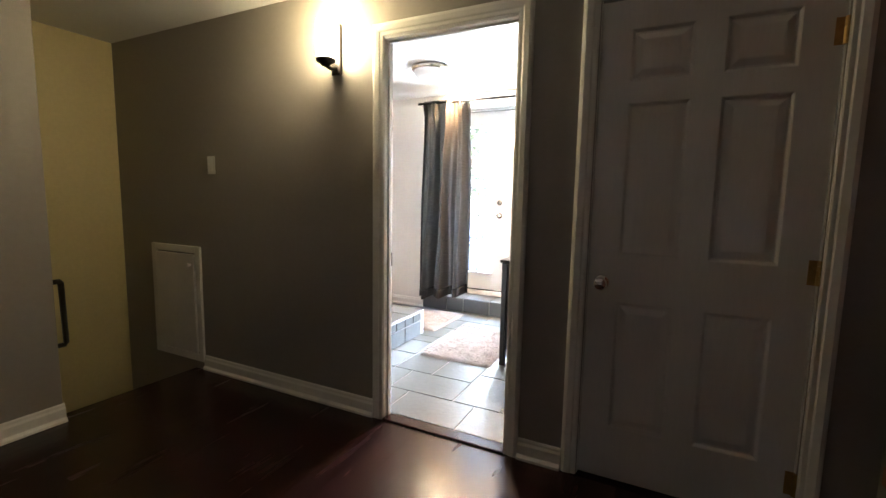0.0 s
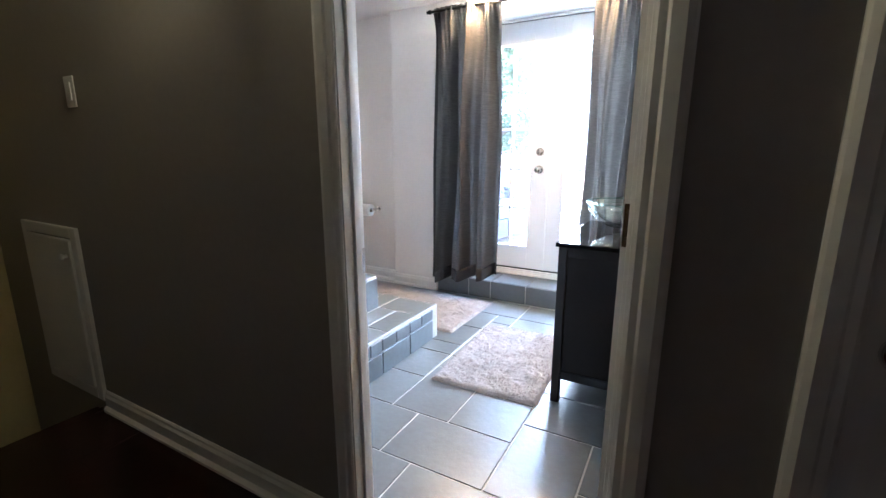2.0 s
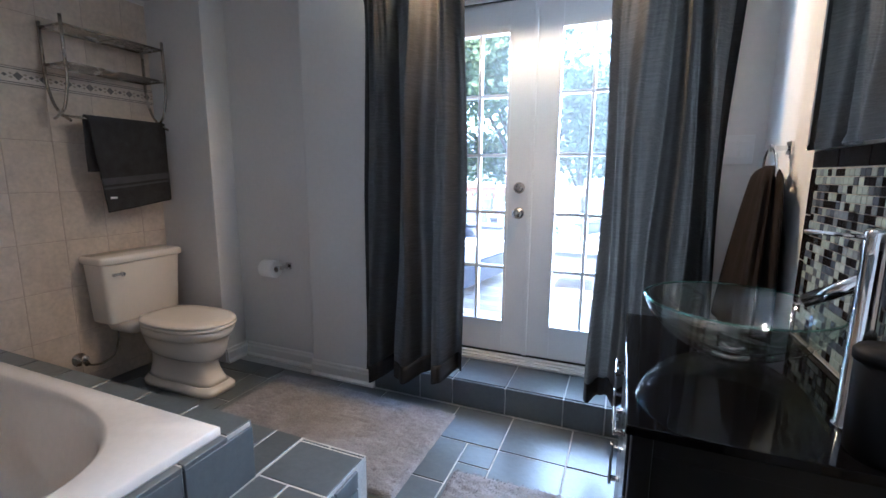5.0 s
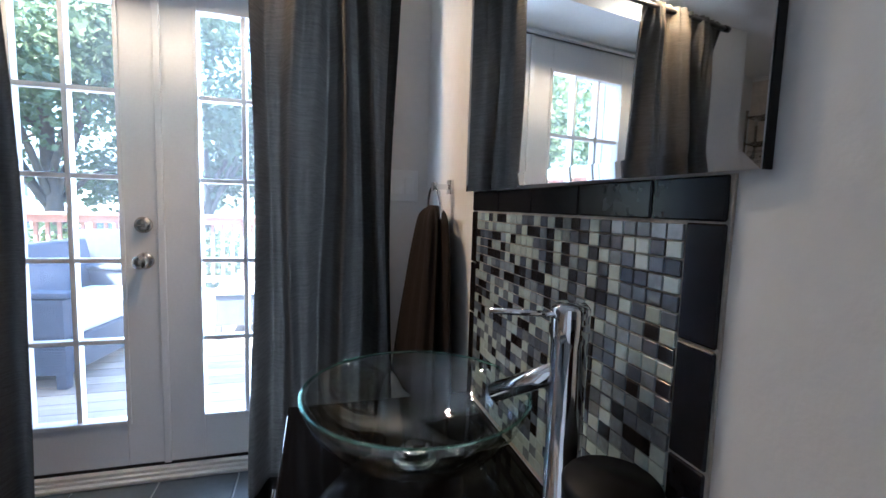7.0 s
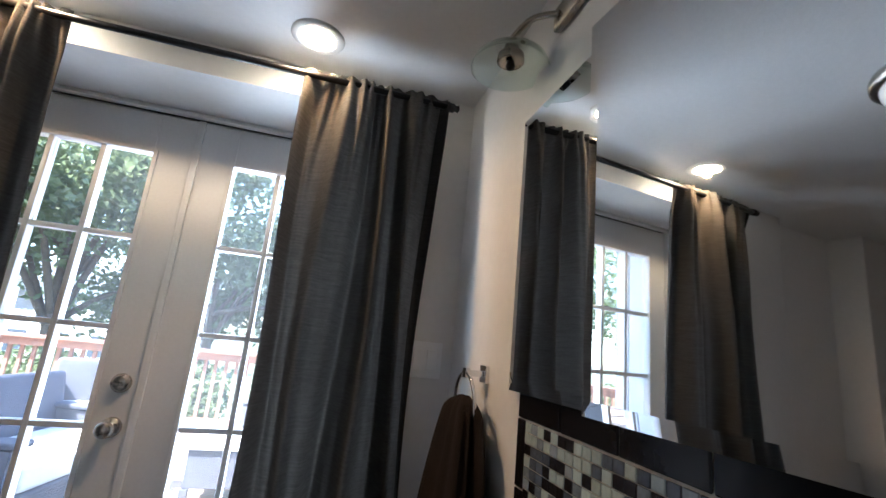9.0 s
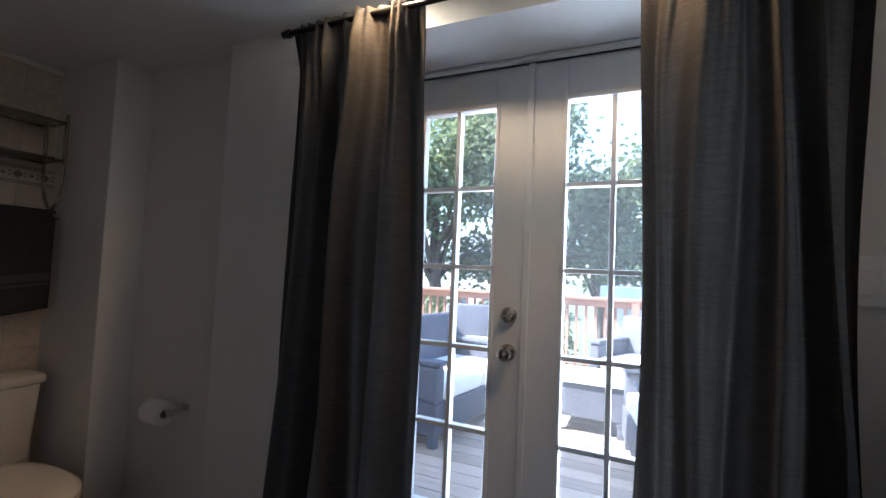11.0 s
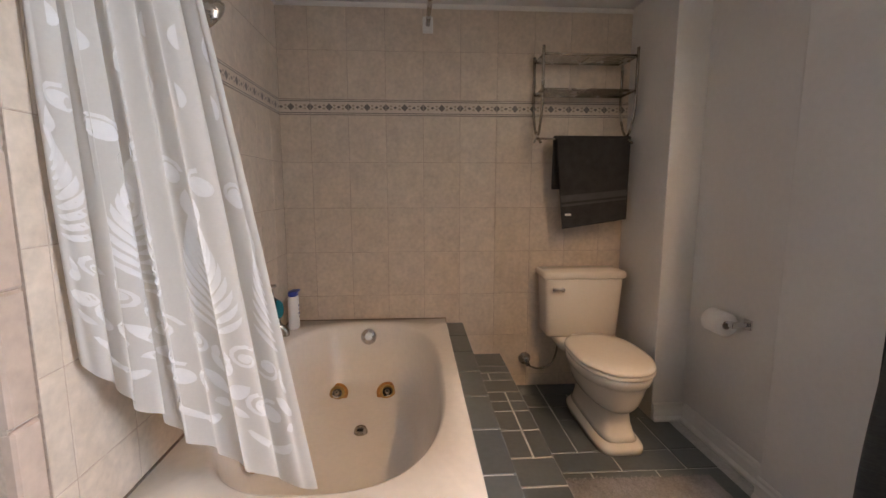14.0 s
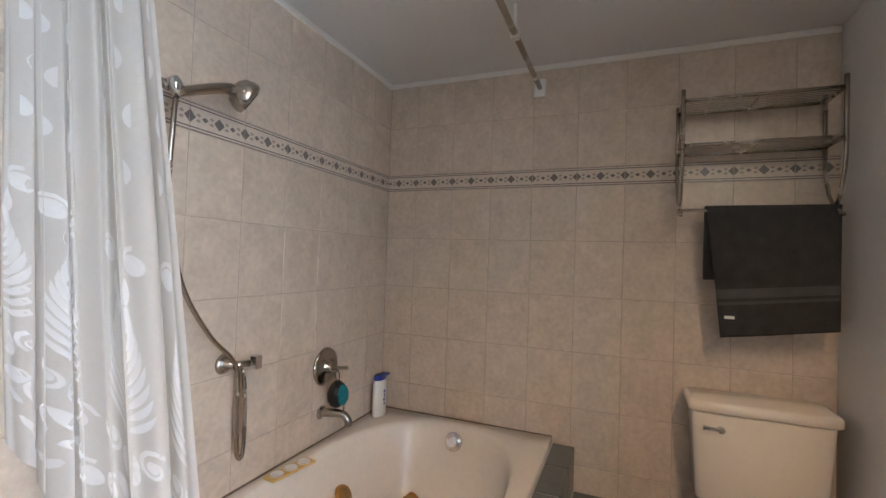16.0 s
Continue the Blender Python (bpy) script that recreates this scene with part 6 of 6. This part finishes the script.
boxes("roof", [((-0.2, -0.2, 3.05), (4.6, 3.2, 3.4))], mat("blue_roof", (0.16, 0.22, 0.36), 0.6, 0, 3, 0.15, 20), 0.01, sh2)


# ---------------------------------------------------------------- pieces of floors and walls
BOX_CACHE = {}


def piece(name, lo, hi, material, parent, bevel=0.002, axis_local=True):
    """One piece, its own object; pieces of one size and material share their mesh."""
    s = tuple(round(b - a, 4) for a, b in zip(lo, hi))
    key = (s, material.name, bevel)
    if key not in BOX_CACHE:
        bm = bmesh.new()
        h = [v / 2 for v in s]
        b = min(bevel, min(s) * 0.4)
        thin = s.index(min(s))
        made = bmesh.ops.create_cube(bm, size=1.0)
        bmesh.ops.transform(bm, matrix=Matrix.Diagonal((*s, 1)), verts=made["verts"])
        bmesh.ops.bevel(bm, geom=bm.edges[:], offset=b, segments=1, affect="EDGES")
        me = bpy.data.meshes.new(name)
        bm.to_mesh(me)
        bm.free()
        me.materials.append(material)
        BOX_CACHE[key] = me
    ob = new(name, BOX_CACHE[key])
    ob.location = [(a + b) / 2 for a, b in zip(lo, hi)]
    ob.parent = parent
    return ob


def pack(nx, ny, rnd, shapes=((3, 2), (2, 3), (2, 2), (1, 2), (2, 1), (2, 2), (3, 2), (1, 1))):
    """Fill a grid with oblong cells at random."""
    used = [[False] * ny for _ in range(nx)]
    out = []
    for j in range(ny):
        for i in range(nx):
            if used[i][j]:
                continue
            opts = list(shapes)
            rnd.shuffle(opts)
            for w, h in opts + [(1, 1)]:
                if i + w <= nx and j + h <= ny and not any(used[i + a][j + b] for a in range(w) for b in range(h)):
                    for a in range(w):
                        for b in range(h):
                            used[i + a][j + b] = True
                    out.append((i, j, w, h))
                    break
    return out


rnd = random.Random(21)
G = 0.0075
U = 0.152
# bathroom floor
for i, j, w, h in pack(23, 15, rnd):
    x0, y0 = XT + i * U, YB + 0.03 + j * U
    x1, y1 = min(x0 + w * U, XR) - G, min(y0 + h * U, YN2) - G
    if x1 < -1.80 and y1 < 3.38:
        continue
    if x1 - x0 < 0.02 or y1 - y0 < 0.02:
        continue
    lift = rnd.uniform(-0.0006, 0.0008)
    piece("tile", (x0, y0, -0.010), (x1, y1, 0.0 + lift), M["slate"], floor_bath, 0.0015)
# platform under the french doors
x = RX0
while x < RX1 - 0.01:
    w = rnd.choice((0.20, 0.30, 0.30))
    x1 = min(x + w, RX1)
    piece("tile", (x + G / 2, YN + 0.012, RZ0 - 0.012), (x1 - G / 2, 4.545, RZ0), M["slate"], sill, 0.0015)
    piece("tile", (x + G / 2, YN - 0.010, 0.002), (x1 - G / 2, YN, RZ0), M["slate"], sill, 0.0015)
    x = x1
# step and deck beside the tub: the lower ledge towards the toilet, then the tread on the room side
x = XT + 0.012
while x < -2.072:
    w = rnd.choice((0.10, 0.14, 0.17, 0.2))
    x1 = min(x + w, -2.068)
    ym = rnd.choice((3.385, 3.385, 3.26, 3.31))
    piece("tile", (x, 3.144, 0.205), (x1 - G, ym - (G if ym < 3.38 else 0), 0.222), M["slate"], step, 0.002)
    if ym < 3.38:
        piece("tile", (x, ym, 0.205), (x1 - G, 3.385, 0.222), M["slate"], step, 0.002)
    x = x1
y = YB + 0.04
while y < 3.38:
    y1 = min(y + rnd.choice((0.15, 0.22, 0.3)), 3.385)
    xm = rnd.choice((-1.93, -1.98, -1.78))
    piece("tile", (-2.064, y, 0.205), (xm - (G if xm < -1.8 else 0), y1 - G, 0.222), M["slate"], step, 0.002)
    if xm < -1.8:
        piece("tile", (xm, y, 0.205), (-1.78, y1 - G, 0.222), M["slate"], step, 0.002)
    y = y1
for k in range(5):
    y0, y1 = YB + 0.04 + 0.27 * k, min(YB + 0.04 + 0.27 * (k + 1), 3.388)
    piece("tile", (-1.781, y0 + G / 2, 0.003), (-1.769, y1 - G / 2, 0.13), M["slate"], step, 0.002)
    ym = y0 + (y1 - y0) * rnd.uniform(0.35, 0.65)
    piece("tile", (-1.781, y0 + G / 2, 0.13 + G), (-1.769, ym - G / 2, 0.2045), M["slate"], step, 0.002)
    piece("tile", (-1.781, ym + G / 2, 0.13 + G), (-1.769, y1 - G / 2, 0.2045), M["slate"], step, 0.002)
x = XT + 0.012
k = 0
while x < -1.78:
    x1 = min(x + 0.25, -1.78)
    piece("tile", (x, 3.385, 0.003), (x1 - G, 3.396, 0.204), M["slate"], step, 0.002)
    if x1 < -2.0:
        x2 = min(x1, -2.07)
        piece("tile", (x, 3.132, 0.223), (x2 - G, 3.142, 0.4145), M["slate"], step, 0.002)
        piece("tile", (x, 3.04, 0.415), (x2 - G, 3.142, 0.432), M["slate"], step, 0.002)
    x = x1
for k in range(4):
    y0, y1 = YS + 0.01 + 0.27 * k, min(YS + 0.01 + 0.27 * (k + 1), 3.142)
    piece("tile", (-2.079, y0, 0.2235), (-2.067, y1 - G, 0.4145), M["slate"], step, 0.002)
    piece("tile", (-2.098, y0, 0.415), (-2.067, min(y1, 3.04) - G, 0.432), M["slate"], step, 0.002)

# beige wall tiles with a patterned border
west = bpy.data.objects["wall_bath_west"]
shower = bpy.data.objects["wall_shower"]
TWD, THT = 0.2187, 0.27
GT = 0.003
rows_z = [(max(0.0, 1.426 - THT * (k + 1)), 1.426 - THT * k) for k in range(-1, 6)] + [(1.787, 2.057), (2.057, 2.30)]
rows_z = [(a, b) for a, b in rows_z if b - a > 0.02]


def tile_row(axis, cuts, za, zb, material, parent, name):
    for a, b in zip(cuts, cuts[1:]):
        if b - a < 0.015:
            continue
        if axis == "y":
            piece(name, (XT, a + GT / 2, za + GT / 2), (XT + 0.010, b - GT / 2, zb - GT / 2), material, parent, 0.0015)
        else:
            piece(name, (a + GT / 2, YS, za + GT / 2), (b - GT / 2, YS + 0.010, zb - GT / 2), material, parent, 0.0015)


boxes("grout_bed", [((XT - 0.001, YS + 0.0085, 0.0), (XT + 0.0085, 4.143, 2.299))], M["tgrout"], 0, west, kind="stuff")
boxes("grout_bed", [((XT, YS - 0.001, 0.30), (-2.046, YS + 0.0085, 2.299))], M["tgrout"], 0, shower, kind="stuff")
ycuts = [YS + 0.010] + [2.464 + TWD * k for k in range(-1, 8)] + [4.144]
ycuts = [c for c in ycuts if c <= 4.144]
if ycuts[-1] != 4.144:
    ycuts.append(4.144)
xcuts = [XT + 0.010] + [XT + 0.19 + TWD * k for k in range(0, 8)] + [-2.045]
xcuts = [c for c in xcuts if c <= -2.045 + 1e-6]
for za, zb in rows_z:
    tile_row("y", [c for c in ycuts], za, zb, M["tile"], west, "tile")
    if zb > 0.30:
        tile_row("x", xcuts, za, zb, M["tile"], shower, "tile")
BM_B = bmesh.new()
add_box(BM_B, (-TWD / 2 + GT / 2, -0.006, -0.0435), (TWD / 2 - GT / 2, 0.006, 0.0435), 0.0015)
bme = bpy.data.meshes.new("border_tile")
BM_B.to_mesh(bme)
BM_B.free()
bme.materials.append(BORDER)
for k in range(-1, 9):
    ob = new("border_tile", bme)
    ob.location = (XT + 0.005, 2.464 + TWD * (k - 0.5), 1.7415)
    ob.rotation_euler = (0, 0, radians(90))
    ob.parent = west
    if 0 <= k < 8:
        ob = new("border_tile", bme)
        ob.location = (XT + 0.19 + TWD * (k - 0.5), YS + 0.0045, 1.7415)
        ob.parent = shower
for k in range(9):
    za, zb = 0.27 * k, min(0.27 * (k + 1), 2.30)
    piece("bullnose", (-2.043, YS - 0.02, za + GT / 2), (-1.974, YS + 0.010, zb - GT / 2), M["bull"], shower, 0.006)

# vanity splashback
east = bpy.data.objects["wall_bath_east"]
P, PZ = 0.0256, 0.0208
x_face = XR - 0.008
splash = boxes("splashback", [((XR - 0.004, 2.947, 0.80), (XR - 0.0005, 3.704, 1.342))], M["wgrout"], 0, kind=S, label="glass mosaic splashback framed in black tile", category="splashback")
rnd = random.Random(5)
rest = [bmesh.new() for _ in MOSAIC]
count = 0
for j in range(23):
    for i in range(26):
        y0 = 3.002 + i * P
        z1 = 1.290 - j * PZ
        kind = rnd.choices((0, 1, 2, 3), (0.34, 0.26, 0.16, 0.24))[0]
        lo, hi = (x_face, y0 + 0.001, z1 - PZ + 0.001), (XR - 0.004, y0 + P - 0.001, z1 - 0.001)
        if j < 12 and count < 300:
            piece("mosaic_tile", lo, hi, MOSAIC[kind], splash, 0.001)
            count += 1
        else:
            add_box(rest[kind], lo, hi, 0)
for b, m in zip(rest, MOSAIC):
    from_bm("mosaic_rest", b, m, False, splash, kind="stuff")
ye = [2.949, 3.055, 3.214, 3.373, 3.532, 3.703]
for a, b in zip(ye, ye[1:]):
    piece("black_tile", (x_face - 0.001, a + 0.001, 1.2935), (XR - 0.004, b - 0.002, 1.341), M["black_tile"], splash)
for k in range(4):
    zb = 1.291 - 0.1335 * k
    za = max(zb - 0.1305, 0.80)
    piece("black_tile", (x_face - 0.001, 2.949, za), (XR - 0.004, 2.999, zb), M["black_tile"], splash)
    piece("black_tile", (x_face - 0.001, 3.6705, za), (XR - 0.004, 3.703, zb), M["black_tile"], splash)

# hall planks
hall = bpy.data.objects["floor_hall"]
rnd = random.Random(9)
PW = 0.121
i = 0
x = -2.78
while x < 0.86:
    y = -2.3 - rnd.uniform(0, 1.0)
    while y < 1.86:
        y1 = min(y + 1.2, 1.86)
        if y1 > -2.3:
            piece("plank", (x, max(y, -2.3), -0.012), (min(x + PW, 0.86) - 0.0008, y1 - 0.0008, 0.0), M["wood"], hall, 0.0002)
        y = y1
        if y1 >= 1.86:
            break
    x += PW
# brick wall at the hall's end
be = bpy.data.objects["wall_hall_east"]
for r in range(30):
    off = 0.105 if r % 2 else 0.0
    for c in range(9):
        y0 = 0.15 + 0.21 * c - off
        z0 = 0.075 * r
        if y0 + 0.20 > YW - 0.002 or z0 > 2.25:
            continue
        piece("brick", (0.848 - rnd.uniform(0, 0.004), y0, z0 + 0.004), (0.861, y0 + 0.20, z0 + 0.069), M["brick"], be, 0.003)
